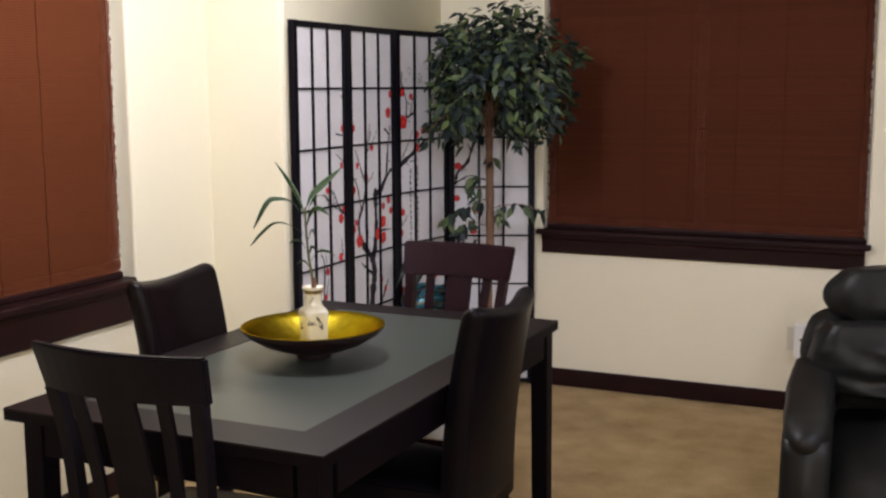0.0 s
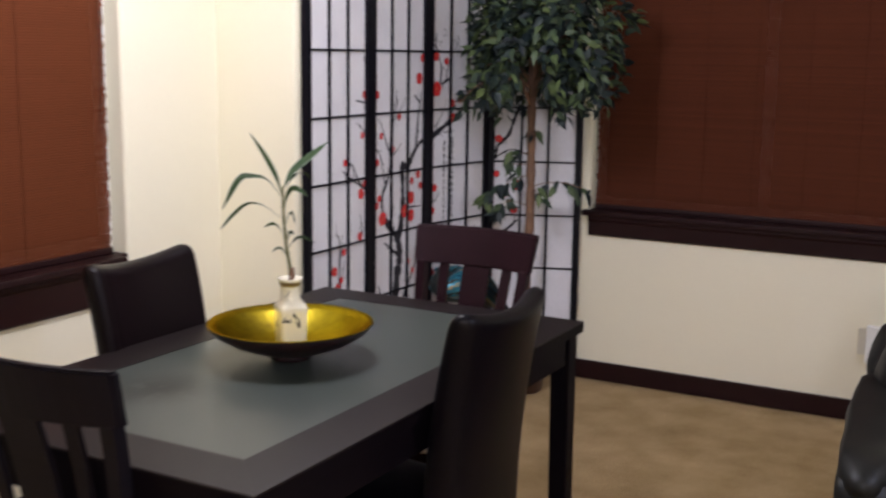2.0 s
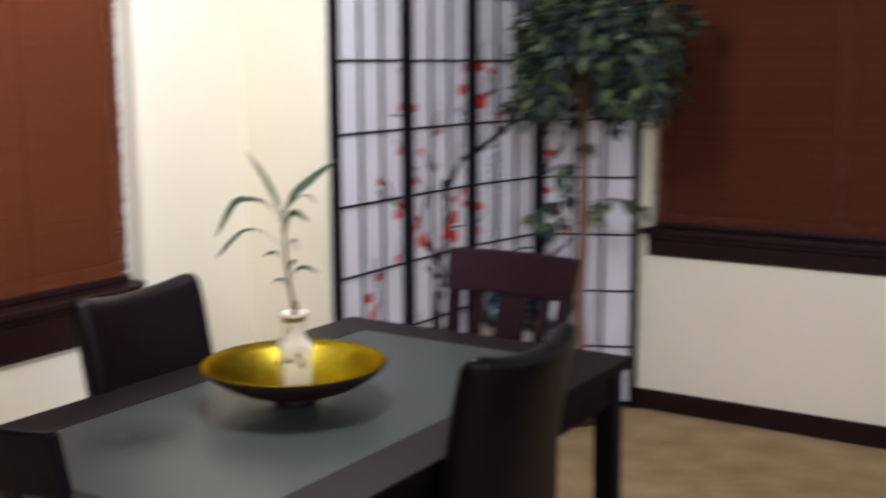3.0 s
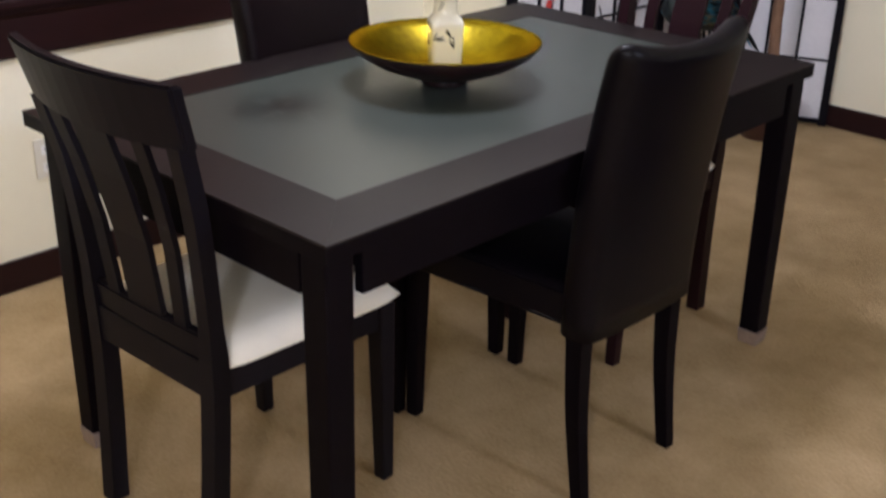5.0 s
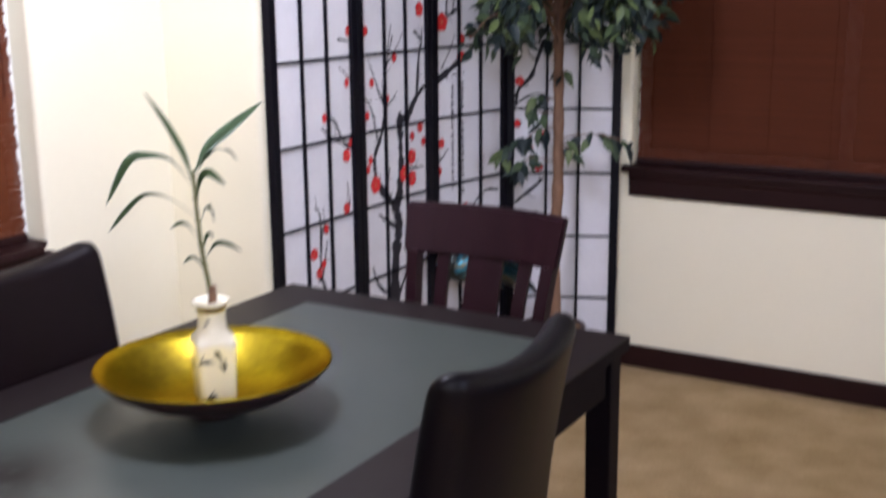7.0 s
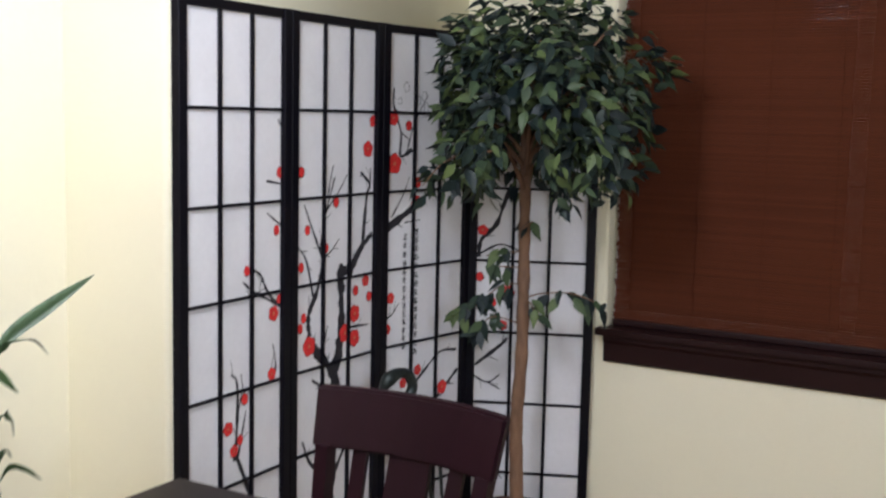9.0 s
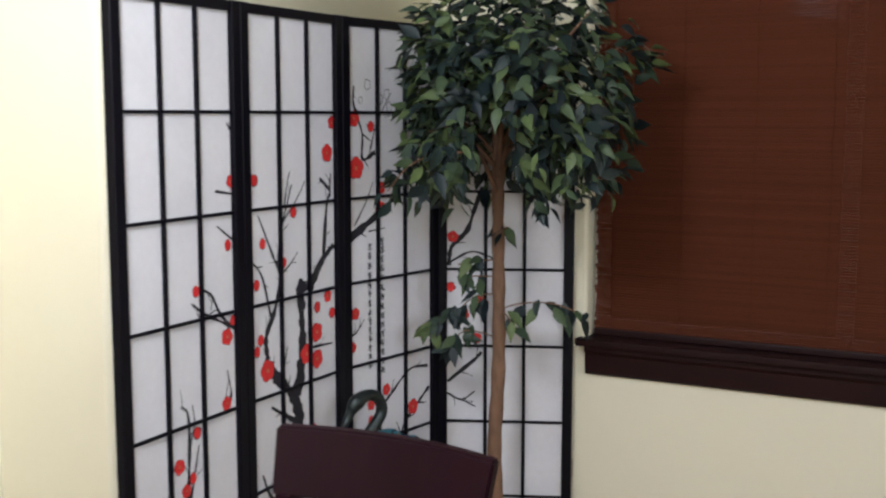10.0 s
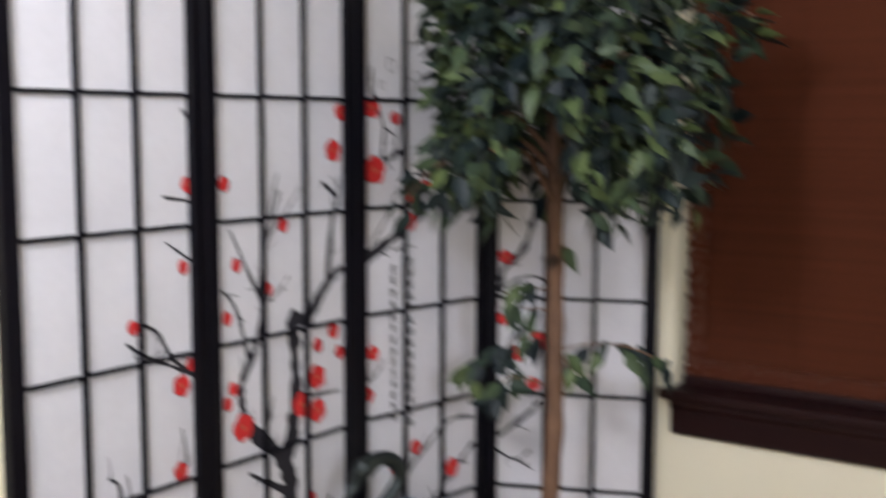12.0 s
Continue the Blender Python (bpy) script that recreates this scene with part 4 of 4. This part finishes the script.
def bamboo():
    o = thing("lucky_bamboo", pose(VX, VY, VZ + 0.105), "single green bamboo stalk with slender drooping leaves in the vase", "plant")
    o.scale = (1, 1, 1.05)
    R2, D2 = Vector((0.893, 0.450, 0)), Vector((-0.450, 0.893, 0))

    def at(r, z, d=0.0):
        return R2 * r + D2 * d + Vector((0, 0, z))
    stalk = smooth_line([at(0.002, 0.0), at(0.0, 0.09), at(-0.010, 0.16), at(-0.016, 0.24), at(-0.018, 0.30)], 6)
    part("stalk", tube(stalk, [0.0050 - 0.0022 * i / len(stalk) for i in range(len(stalk))], 8), M_stalk, o, "", True)
    for z in (0.10, 0.135, 0.175, 0.21, 0.25):
        ring = lathe([(0.0, -0.002), (0.0056, -0.001), (0.0058, 0.001), (0.0, 0.002)], 10)
        q = part("node_ring", ring, M_stalk, o)
        q.location = min(stalk, key=lambda p: abs(p.z - z))
    part("stub", tube([at(0.002, 0.06), at(0.004, 0.085), at(0.004, 0.102)], [0.0075, 0.0075, 0.0068], 8), M_bark, o, "cut brown stub")
    for n, (pts, w) in enumerate((
            ([at(-0.018, 0.29), at(0.0, 0.33, 0.03), at(0.035, 0.362, 0.07), at(0.082, 0.400, 0.12)], 0.0175),
            ([at(-0.018, 0.27), at(-0.035, 0.32, 0.01), at(-0.065, 0.37, 0.02), at(-0.105, 0.425, 0.03)], 0.012),
            ([at(-0.018, 0.27), at(-0.055, 0.315), at(-0.095, 0.325, -0.01), at(-0.125, 0.315, -0.02), at(-0.165, 0.245, -0.03)], 0.0135),
            ([at(-0.016, 0.22), at(-0.065, 0.252), at(-0.11, 0.255, 0.01), at(-0.15, 0.225, 0.02), at(-0.182, 0.190, 0.02)], 0.008),
            ([at(-0.016, 0.24), at(0.0, 0.285, -0.02), at(0.025, 0.302, -0.05), at(0.058, 0.285, -0.07)], 0.013),
            ([at(-0.012, 0.29), at(0.01, 0.325, -0.01), at(0.035, 0.33, 0.02), at(0.055, 0.31, 0.03)], 0.009),
            ([at(-0.012, 0.17), at(-0.03, 0.202), at(-0.05, 0.207, 0.01), at(-0.068, 0.198, 0.01)], 0.007),
            ([at(-0.004, 0.12), at(-0.018, 0.145), at(-0.032, 0.150), at(-0.045, 0.140)], 0.006),
            ([at(-0.004, 0.15), at(0.02, 0.178, -0.02), at(0.045, 0.180, -0.03), at(0.068, 0.168, -0.03)], 0.008),
            ([at(-0.014, 0.20), at(0.0, 0.235, 0.01), at(0.008, 0.228, 0.02), at(0.010, 0.205, 0.02)], 0.012),
            ([at(-0.010, 0.16), at(-0.002, 0.19, 0.01), at(0.006, 0.178, 0.02)], 0.009))):
        part("leaf", blade(pts, w * 1.12, n, late=2.2 if n in (2, 3) else 1.2, tilt=2.3 + 0.15 * n if n in (0, 2, 4, 9) else None), M_blade, o, "", True)


bamboo()
# ---- ficus tree ----
FX, FY = -0.912, 3.150


def ficus_leaf(fold=0.25, droop=0.15):
    """A pointed leaf along +x from its stem, gently folded and bowed."""
    b = bmesh.new()
    prof = [(0.0, 0.04), (0.14, 0.58), (0.34, 1.0), (0.58, 0.80), (0.80, 0.34), (1.0, 0.0)]
    rows = []
    for t, w in prof:
        x, z = t, -droop * t * t
        if w < 1e-3:
            rows.append([b.verts.new((x, 0, z))])
        else:
            h = 0.228 * w
            rows.append([b.verts.new((x, h, z + fold * h)), b.verts.new((x, 0, z)), b.verts.new((x, -h, z + fold * h))])
    for a, c in zip(rows, rows[1:]):
        if len(c) == 1:
            b.faces.new((a[0], a[1], c[0]))
            b.faces.new((a[1], a[2], c[0]))
        else:
            b.faces.new((a[0], a[1], c[1], c[0]))
            b.faces.new((a[1], a[2], c[2], c[1]))
    return b


def leaf_mesh(fold, droop):
    b = ficus_leaf(fold, droop)
    for f in b.faces:
        f.smooth = True
    me = bpy.data.meshes.new("leaf")
    b.to_mesh(me)
    b.free()
    me.materials.append(M_leaf)
    return me


def clear_of_walls(p, r=0.05):
    """Whether a place in the crown keeps off the screen and the walls."""
    if p.y > BACK - r or p.x < CHASE + 0.05 + r:
        return False
    for (ax, ay), (bx, by) in zip(JOINT[2:], JOINT[3:]):
        l = math.hypot(bx - ax, by - ay)
        d = ((bx - ax) * (p.y - ay) - (by - ay) * (p.x - ax)) / l
        if d > -r and -0.1 < ((p.x - ax) * (bx - ax) + (p.y - ay) * (by - ay)) / l < l + 0.05 and p.z < TOP + 0.03:
            return False
    return True


def ficus():
    o = thing("ficus_tree", pose(FX, FY, 0.022), "potted ficus tree with slim brown trunk and dense dark green crown", "tree")
    pot = lathe([(0.0, -0.022), (0.080, -0.022), (0.086, -0.016), (0.104, 0.10), (0.116, 0.185), (0.126, 0.190), (0.128, 0.212), (0.120, 0.214), (0.112, 0.200), (0.0, 0.196)], 40)
    part("pot", pot, M_pot, o, "glossy dark brown pot", True)
    moss = lathe([(0.0, 0.235), (0.03, 0.232), (0.07, 0.222), (0.105, 0.208), (0.111, 0.200)], 28)
    for v in moss.verts:
        v.co.z += 0.010 * noise.noise(v.co * 40)
    part("moss", moss, M_soil, o, "dry brown moss filling the pot", True)
    trunk = smooth_line([(0.012, 0.0, 0.20), (0.004, 0.003, 0.36), (0.000, 0.002, 0.52), (0.012, 0.002, 0.75), (0.012, 0.0, 1.0), (0.008, 0.0, 1.25), (0.014, -0.02, 1.48), (0.035, -0.05, 1.66)], 6)
    radii = [0.0250 - 0.009 * i / len(trunk) + 0.0014 * math.sin(i * 1.9) + 0.0013 * math.sin(i * 4.3) for i in range(len(trunk))]
    radii[0] = 0.034
    part("trunk", tube(trunk, radii, 12), M_bark, o, "knotty brown bark", True)
    rnd = random.Random(11)
    limbs = []
    centre = Vector((0.112, -0.150, 1.565))
    size = Vector((0.315, 0.27, 0.330))
    for k in range(11):
        a = 2 * math.pi * k / 11 + rnd.uniform(-0.2, 0.2)
        z0 = rnd.uniform(1.22, 1.5)
        s = min(trunk, key=lambda p: abs(p.z - z0))
        e = centre + Vector((math.cos(a) * size.x * 0.75, math.sin(a) * size.y * 0.75, rnd.uniform(-0.15, 0.27)))
        m2 = (s + e) / 2 + Vector((0, 0, 0.06))
        limbs.append([s, m2, e])
    for l in limbs:
        part("limb", tube(smooth_line(l, 4), [0.009 - 0.006 * i / 9 for i in range(9)], 6), M_bark, o, "", True)
    # shoots lower on the trunk
    shoots = [([(0.012, 0.0, 0.935), (0.07, 0.030, 0.955), (0.151, 0.065, 0.958), (0.21, 0.09, 0.940), (0.262, 0.105, 0.912)], 13, 0.30),
              ([(0.0, 0.0, 1.038), (-0.046, -0.031, 1.040), (-0.10, -0.062, 1.038)], 5, 0.4),
              ([(0.0, 0.0, 0.985), (-0.055, -0.036, 0.975), (-0.106, -0.064, 0.925), (-0.152, -0.088, 0.889), (-0.19, -0.110, 0.870)], 28, 0.15),
              ([(0.0, 0.0, 0.850), (-0.07, -0.046, 0.872), (-0.106, -0.064, 0.845), (-0.119, -0.07, 0.822)], 11, 0.3),
              ([(0.008, 0.0, 1.15), (0.035, -0.02, 1.185), (0.052, -0.025, 1.195)], 4, 0.3),
              ([(0.012, 0.0, 0.935), (0.045, -0.015, 0.925), (0.066, -0.02, 0.895), (0.070, -0.02, 0.865)], 4, 0.3),
              ([(0.0, 0.0, 1.09), (-0.055, -0.030, 1.086), (-0.10, -0.055, 1.075)], 6, 0.3)]
    for pts, n, start in shoots:
        part("shoot", tube(smooth_line(pts, 4), 0.0024, 5), M_bark, o, "", True)
    meshes = [leaf_mesh(0.25, 0.12), leaf_mesh(0.45, 0.25), leaf_mesh(0.1, 0.05), leaf_mesh(0.35, 0.4)]
    spots = []
    for pts, n, start in shoots:
        line = smooth_line(pts, 6)
        for i in range(n):
            p = line[int((start + (1 - start) * (i + 0.5) / n) * (len(line) - 1))]
            spots.append((p + Vector((rnd.uniform(-0.012, 0.012), rnd.uniform(-0.012, 0.012), rnd.uniform(-0.016, 0.020))), p + Vector((0, 0, 0.10)), rnd.uniform(0.052, 0.082)))
    # the crown: leaf tufts at uneven lumps over a rounded mass, with gaps between
    lumps = []
    for k in range(64):
        u = Vector((rnd.gauss(0, 1), rnd.gauss(0, 1), rnd.gauss(0, 1))).normalized()
        q = rnd.uniform(0.55, 1.0)
        p = centre + Vector((u.x * size.x, u.y * size.y, u.z * size.z)) * q
        lumps.append((p, rnd.uniform(0.05, 0.10)))
    for k in range(16):
        a = rnd.uniform(-2.9, 0.6)
        lumps.append((centre + Vector((math.cos(a) * size.x * 1.08, math.sin(a) * size.y, rnd.uniform(-0.24, 0.30))), 0.05))
    while len(spots) < 2550:
        p, r = rnd.choice(lumps)
        q = p + Vector((rnd.gauss(0, 1), rnd.gauss(0, 1), rnd.gauss(0, 0.8))) * r
        lateral, front = 0.905 * q.x + 0.426 * q.y, 0.426 * q.x - 0.905 * q.y
        if q.z < 1.54 - 4.0 * max(0, abs(lateral) - 0.035) and front > -0.02:
            continue
        if (q - centre).x > size.x * 1.02 or (q - centre).length > 0.41 or 0.817 * (q - centre).x + 0.577 * (q - centre).y < -0.284 + 0.06 * noise.noise((0, 0, q.z * 11)):
            continue
        if q.z > 1.255 and clear_of_walls(q + Vector((FX, FY, 0)), 0.045):
            spots.append((q, centre, rnd.uniform(0.046, 0.078)))
    # two long branches that hang out of the crown
    for reach, count in (((0.20, 0.12, 1.66), (0.29, 0.19, 1.735), (0.365, 0.235, 1.70)), 26), (((-0.16, -0.11, 1.43), (-0.235, -0.165, 1.385), (-0.285, -0.20, 1.315)), 34):
        bough = smooth_line([(centre.x + x, centre.y + y, z) for x, y, z in reach], 6)
        part("limb", tube(bough, [0.004 - 0.0002 * i for i in range(len(bough))], 6), M_bark, o, "", True)
        for i in range(count):
            p = bough[int(i / count * len(bough))]
            spots.append((p + Vector((rnd.uniform(-0.025, 0.025), rnd.uniform(-0.025, 0.025), rnd.uniform(-0.04, 0.025))), centre, rnd.uniform(0.048, 0.078)))
    first = sum(n for pts, n, start in shoots)
    spots = spots[:first] + sorted(spots[first:], key=lambda s: s[0].y - 0.4 * s[0].x)
    rest = bmesh.new()
    for i, (p, c, length) in enumerate(spots):
        out = (p - c).normalized()
        face = (out * 0.55 + Vector((rnd.uniform(-0.8, 0.8), rnd.uniform(-0.8, 0.8), rnd.uniform(0.0, 1.1)))).normalized()
        if i < first:
            face = Vector((rnd.uniform(-0.3, 0.8), rnd.uniform(-1.1, -0.3), rnd.uniform(0.1, 0.8))).normalized()
        way = Vector((rnd.uniform(-1, 1), rnd.uniform(-1, 1), rnd.uniform(-1.0, 0.35))) + out * 0.9
        way = (way - face * way.dot(face)).normalized()
        tip = p + way * length
        if not clear_of_walls(tip + Vector((FX, FY, 0)), 0.02):
            way = Vector((way.x * 0.3 + 0.2, -abs(way.y) - 0.3, way.z)).normalized()
        face = (face - way * face.dot(way)).normalized()
        across = face.cross(way)
        rot = Matrix((way, across, face)).transposed().to_4x4()
        m = Matrix.Translation(p) @ rot @ Matrix.Scale(length, 4)
        if i < 300:
            ob = new("leaf", meshes[i % 4])
            ob.parent = o
            ob.matrix_basis = m
        else:
            b = ficus_leaf(rnd.uniform(0.1, 0.45), rnd.uniform(0.05, 0.4))
            bmesh.ops.transform(b, matrix=m, verts=b.verts)
            me = bpy.data.meshes.new("one")
            b.to_mesh(me)
            b.free()
            rest.from_mesh(me)
            bpy.data.meshes.remove(me)
    crown = part("crown", rest, M_leaf, o, "dense small dark green leaves", True)
    crown["kind"] = "stuff"


ficus()
# ---- bird statue ----


def bird():
    """A standing water bird in metal, one plain mesh."""
    b = bmesh.new()

    def add(piece, slot):
        for f in piece.faces:
            f.material_index = slot
        join(b, piece)
    body = smooth_line([(0.0, -0.165, 0.590), (0.0, -0.09, 0.556), (0.0, 0.02, 0.545), (0.0, 0.14, 0.535), (0.0, 0.26, 0.49)], 6)
    add(tube(body, [max(0.012, 0.070 * math.sin(math.pi * (0.16 + 0.80 * i / (len(body) - 1))) ** 0.8) for i in range(len(body))], 20), 0)
    for s in (-1, 1):
        add(tube(smooth_line([(s * 0.028, 0.03, 0.50), (s * 0.03, 0.05, 0.30), (s * 0.03, 0.03, 0.02)], 4), 0.007, 8), 0)
        for a in (-0.5, 0, 0.5):
            add(tube([(s * 0.03, 0.03, 0.018), (s * 0.03 + 0.06 * math.sin(a), 0.03 - 0.06 * math.cos(a), 0.012)], [0.006, 0.003], 6), 0)
        # folded wing: a smooth shoulder shell, then long overlapping quills towards the tail
        shell = bmesh.new()
        bmesh.ops.create_uvsphere(shell, u_segments=40, v_segments=24, radius=1)
        for v in shell.verts:
            q = v.co.copy()
            v.co = Vector((s * (0.048 + 0.044 * max(q.x, -0.3)), -0.040 + 0.118 * q.y, 0.574 + 0.064 * q.z + 0.012 * q.y))
        for f in shell.faces:
            c = f.calc_center_median()
            f.material_index = (1, 1, 2, 1, 0)[int(c.z * 95 - c.y * 22 + 1.5 * noise.noise(c * 30)) % 5]
        join(b, shell)
        for k in range(15):
            row, h = divmod(k, 5)
            z = 0.618 - 0.020 * h - 0.004 * row
            x = s * (0.072 + 0.018 * math.sin(math.pi * (0.2 + 0.16 * h)))
            y = -0.120 + 0.055 * row
            pts = [(x * 0.86, y, z + 0.004), (x * 1.06, y + 0.05, z), (x * 1.08, y + 0.10, z - 0.012)]
            add(blade(pts, 0.030, 30 + k), (1, 2, 1, 0, 1)[(k * 2 + row) % 5])
        for k in range(14):
            h = k / 13
            z = 0.622 - 0.105 * h
            x = s * (0.060 + 0.030 * math.sin(math.pi * (0.15 + 0.7 * h)))
            reach = 0.30 - 0.10 * abs(h - 0.35)
            pts = [(x * 0.92, -0.07 + 0.02 * h, z), (x * 1.10, 0.03, z - 0.004), (x * 1.02, 0.14, z - 0.022), (x * 0.55, reach, z - 0.060 - 0.02 * (1 - h))]
            add(blade(pts, 0.030, 60 + k), (1, 2, 1, 0)[k % 4])
    for k in range(7):
        h = (k - 3) / 3
        pts = [(0.03 * h, 0.16, 0.545), (0.05 * h, 0.26, 0.520), (0.075 * h, 0.36, 0.470 - 0.02 * abs(h))]
        add(blade(pts, 0.028, 90 + k), (0, 1, 0)[k % 3])
    for v in b.verts:
        if v.co.z > 0.3:
            v.co.z -= 0.030
    neck = smooth_line([(0.0, -0.115, 0.500), (0.0, -0.150, 0.560), (0.0, -0.118, 0.625), (0.0, -0.070, 0.682), (0.0, -0.085, 0.728), (0.0, -0.125, 0.742), (0.0, -0.165, 0.728), (0.0, -0.185, 0.708)], 6)
    add(tube(neck, [0.030 - 0.013 * min(1, i / 14) + (0.007 * max(0, 1 - abs(len(neck) - 7 - i) / 6)) for i in range(len(neck))], 16), 0)
    add(tube([(0.0, -0.180, 0.714), (0.0, -0.210, 0.670), (0.0, -0.246, 0.622)], [0.0170, 0.0090, 0.003], 10), 0)
    add(lathe([(0.0, 0.0), (0.115, 0.0), (0.118, 0.006), (0.105, 0.012), (0.0, 0.013)], 24), 0)
    for v in b.verts:
        if v.co.z > 0.3 and v.co.y > 0.02:
            v.co.z -= 0.25 * (v.co.y - 0.02)
            v.co.y = 0.02 + 0.74 * (v.co.y - 0.02)
    o = part("bird_statue", b, M_bronze, None, "", True)
    o.data.materials.append(M_teal)
    o.data.materials.append(M_quill)
    o.matrix_world = pose(-1.105, 2.895, 0, 0, 0, -18)
    tagged(o, "verdigris metal water bird statue with teal enamel wings beside the screen", "statue")


bird()
# ---- recliner sofa ----


def soft_block(w, d, h, bulge, n=8, wrinkle=0.004, seed=0):
    """A stuffed leather pad round the origin."""
    b = box(-w / 2, w / 2, -d / 2, d / 2, -h / 2, h / 2)
    bmesh.ops.subdivide_edges(b, edges=list(b.edges), cuts=n, use_grid_fill=True)
    for v in b.verts:
        x, y, z = v.co.x / (w / 2), v.co.y / (d / 2), v.co.z / (h / 2)
        k = Vector((x * math.sqrt(max(0, 1 - y * y / 2 - z * z / 2 + y * y * z * z / 3)), y * math.sqrt(max(0, 1 - x * x / 2 - z * z / 2 + x * x * z * z / 3)),
                    z * math.sqrt(max(0, 1 - x * x / 2 - y * y / 2 + x * x * y * y / 3))))
        mixed = Vector((x, y, z)).lerp(k, bulge)
        v.co = Vector((mixed.x * w / 2, mixed.y * d / 2, mixed.z * h / 2))
        v.co += v.co.normalized() * wrinkle * noise.noise(v.co * 14 + Vector((seed, 0, 0)))
    return b


def sofa():
    o = thing("recliner_sofa", pose(0.716, 1.98, 0, 0, 0, 5), "black leather reclining sofa with puffy headrests facing the dining table", "sofa")

    def pad(name, x, y, z, w, d, h, bulge=0.55, tilt=0, label="", seed=0, crease=0.0):
        """A pad; creased ones are gathered in upright folds along their lower front."""
        b = soft_block(w, d, h, bulge, 22 if crease else 10, wrinkle=0.007, seed=seed)
        for v in b.verts:
            low = max(0.0, min(1.0, 0.5 - v.co.z / (h * 0.7)))
            if crease and v.co.y < 0:
                fold = noise.noise(Vector((v.co.x * 24 + seed, v.co.z * 9, 1.7))) + 0.6 * noise.noise(Vector((v.co.x * 11, v.co.z * 22 + seed, 4.1)))
                v.co.y -= crease * low * fold
        p = part(name, b, M_black_leather, o, label, True)
        p.location, p.rotation_euler = (x, y, z), (radians(tilt), 0, 0)
        return p
    base = box(0.05, 1.98, -0.72, 0.26, 0.03, 0.34, 0.02)
    for v in base.verts:
        if v.co.z < 0.2:
            v.co.y += 0.05
            v.co.x += 0.03 if v.co.x < 1 else -0.03
    part("base", base, M_black_leather, o, "", True)
    for n, x in enumerate((0.085, 1.93)):
        pad("arm", x, -0.36, 0.32, 0.15, 0.96, 0.54, 0.30, 0, "", n)
        pad("arm_pad", x, -0.40, 0.575, 0.15, 0.86, 0.13, 0.6, 2, "glossy stuffed arm pad", n + 3)
        pad("bolster", x + (0.072 if n == 0 else -0.072), 0.06, 0.640, 0.24, 0.26, 0.31, 0.9, -8, "", n + 5)
    for n, x in enumerate((0.50, 1.43)):
        up = 0.07 * n
        pad("seat_cushion", x, -0.38, 0.37, 0.80, 0.86, 0.22, 0.45, 0, "", n)
        pad("lumbar_cushion", x + 0.005, -0.10, 0.655, 0.88, 0.34, 0.275, 0.46, -10, "creased lower back cushion", n + 7, 0.034)
        pad("headrest", x + 0.015, 0.04, 0.845 + up, 0.82, 0.30, 0.235, 0.66, -10, "puffy headrest roll", n + 9, 0.008)
        pad("back_shell", x, 0.18, 0.44, 0.84, 0.14, 0.64, 0.3, -8, "", n)


sofa()
# ---- small wall things ----


def outlet_plate(m, label, slots=True):
    o = thing("outlet_plate", m, label, "outlet")
    part("plate", box(-0.036, 0.036, -0.006, -0.001, -0.058, 0.058, 0.002), M_plastic, o)
    for z in (-0.026, 0.026) if slots else ():
        part("socket", box(-0.016, 0.016, -0.0075, -0.006, z - 0.014, z + 0.014, 0.0005, 1), M_device, o)
        for x in (-0.006, 0.006):
            part("slot", box(x - 0.001, x + 0.001, -0.0079, -0.0075, z - 0.004, z + 0.006), M_dark, o)


outlet_plate(pose(0.548, BACK, 0.357), "plain ivory wall plate below the window", False)
outlet_plate(pose(LEFT, 0.42, 0.367, 0, 0, 90), "ivory duplex outlet plate on the wall beside the table")
o = thing("plug_in_alarm", pose(0.603, BACK - 0.006, 0.357), "white plug-in alarm with a red indicator light", "alarm")
part("housing", box(-0.056, 0.040, -0.036, -0.003, -0.088, 0.078, 0.006), M_device, o)
part("display", box(-0.028, -0.010, -0.0375, -0.036, -0.004, 0.010, 0.0004, 1), M_dark, o, "small dark display")
part("indicator", box(-0.009, 0.008, -0.0375, -0.036, -0.004, 0.010, 0.0004, 1), M_led, o, "lit red indicator")
# ---- lamps over the table and, added unseen, in the room behind ----
o = thing("pendant_lamp", pose(-0.555, 0.91, 0), "bare-bulb pendant lamp on a thin rod over the dining table", "lamp")
part("canopy", lathe([(0.0, CEIL), (0.06, CEIL), (0.058, CEIL - 0.02), (0.0, CEIL - 0.028)], 24), M_brass, o)
part("rod", tube([(0, 0, CEIL - 0.02), (0, 0, 2.41)], 0.006, 8), M_brass, o)
part("cap", lathe([(0.0, 2.428), (0.05, 2.424), (0.055, 2.408), (0.0, 2.405)], 24), M_brass, o)
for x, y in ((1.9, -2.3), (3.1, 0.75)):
    o = thing("ceiling_lamp", pose(x, y, 0), "unseen flush ceiling lamp added in the open room", "lamp", "ceiling lamps of the open room")
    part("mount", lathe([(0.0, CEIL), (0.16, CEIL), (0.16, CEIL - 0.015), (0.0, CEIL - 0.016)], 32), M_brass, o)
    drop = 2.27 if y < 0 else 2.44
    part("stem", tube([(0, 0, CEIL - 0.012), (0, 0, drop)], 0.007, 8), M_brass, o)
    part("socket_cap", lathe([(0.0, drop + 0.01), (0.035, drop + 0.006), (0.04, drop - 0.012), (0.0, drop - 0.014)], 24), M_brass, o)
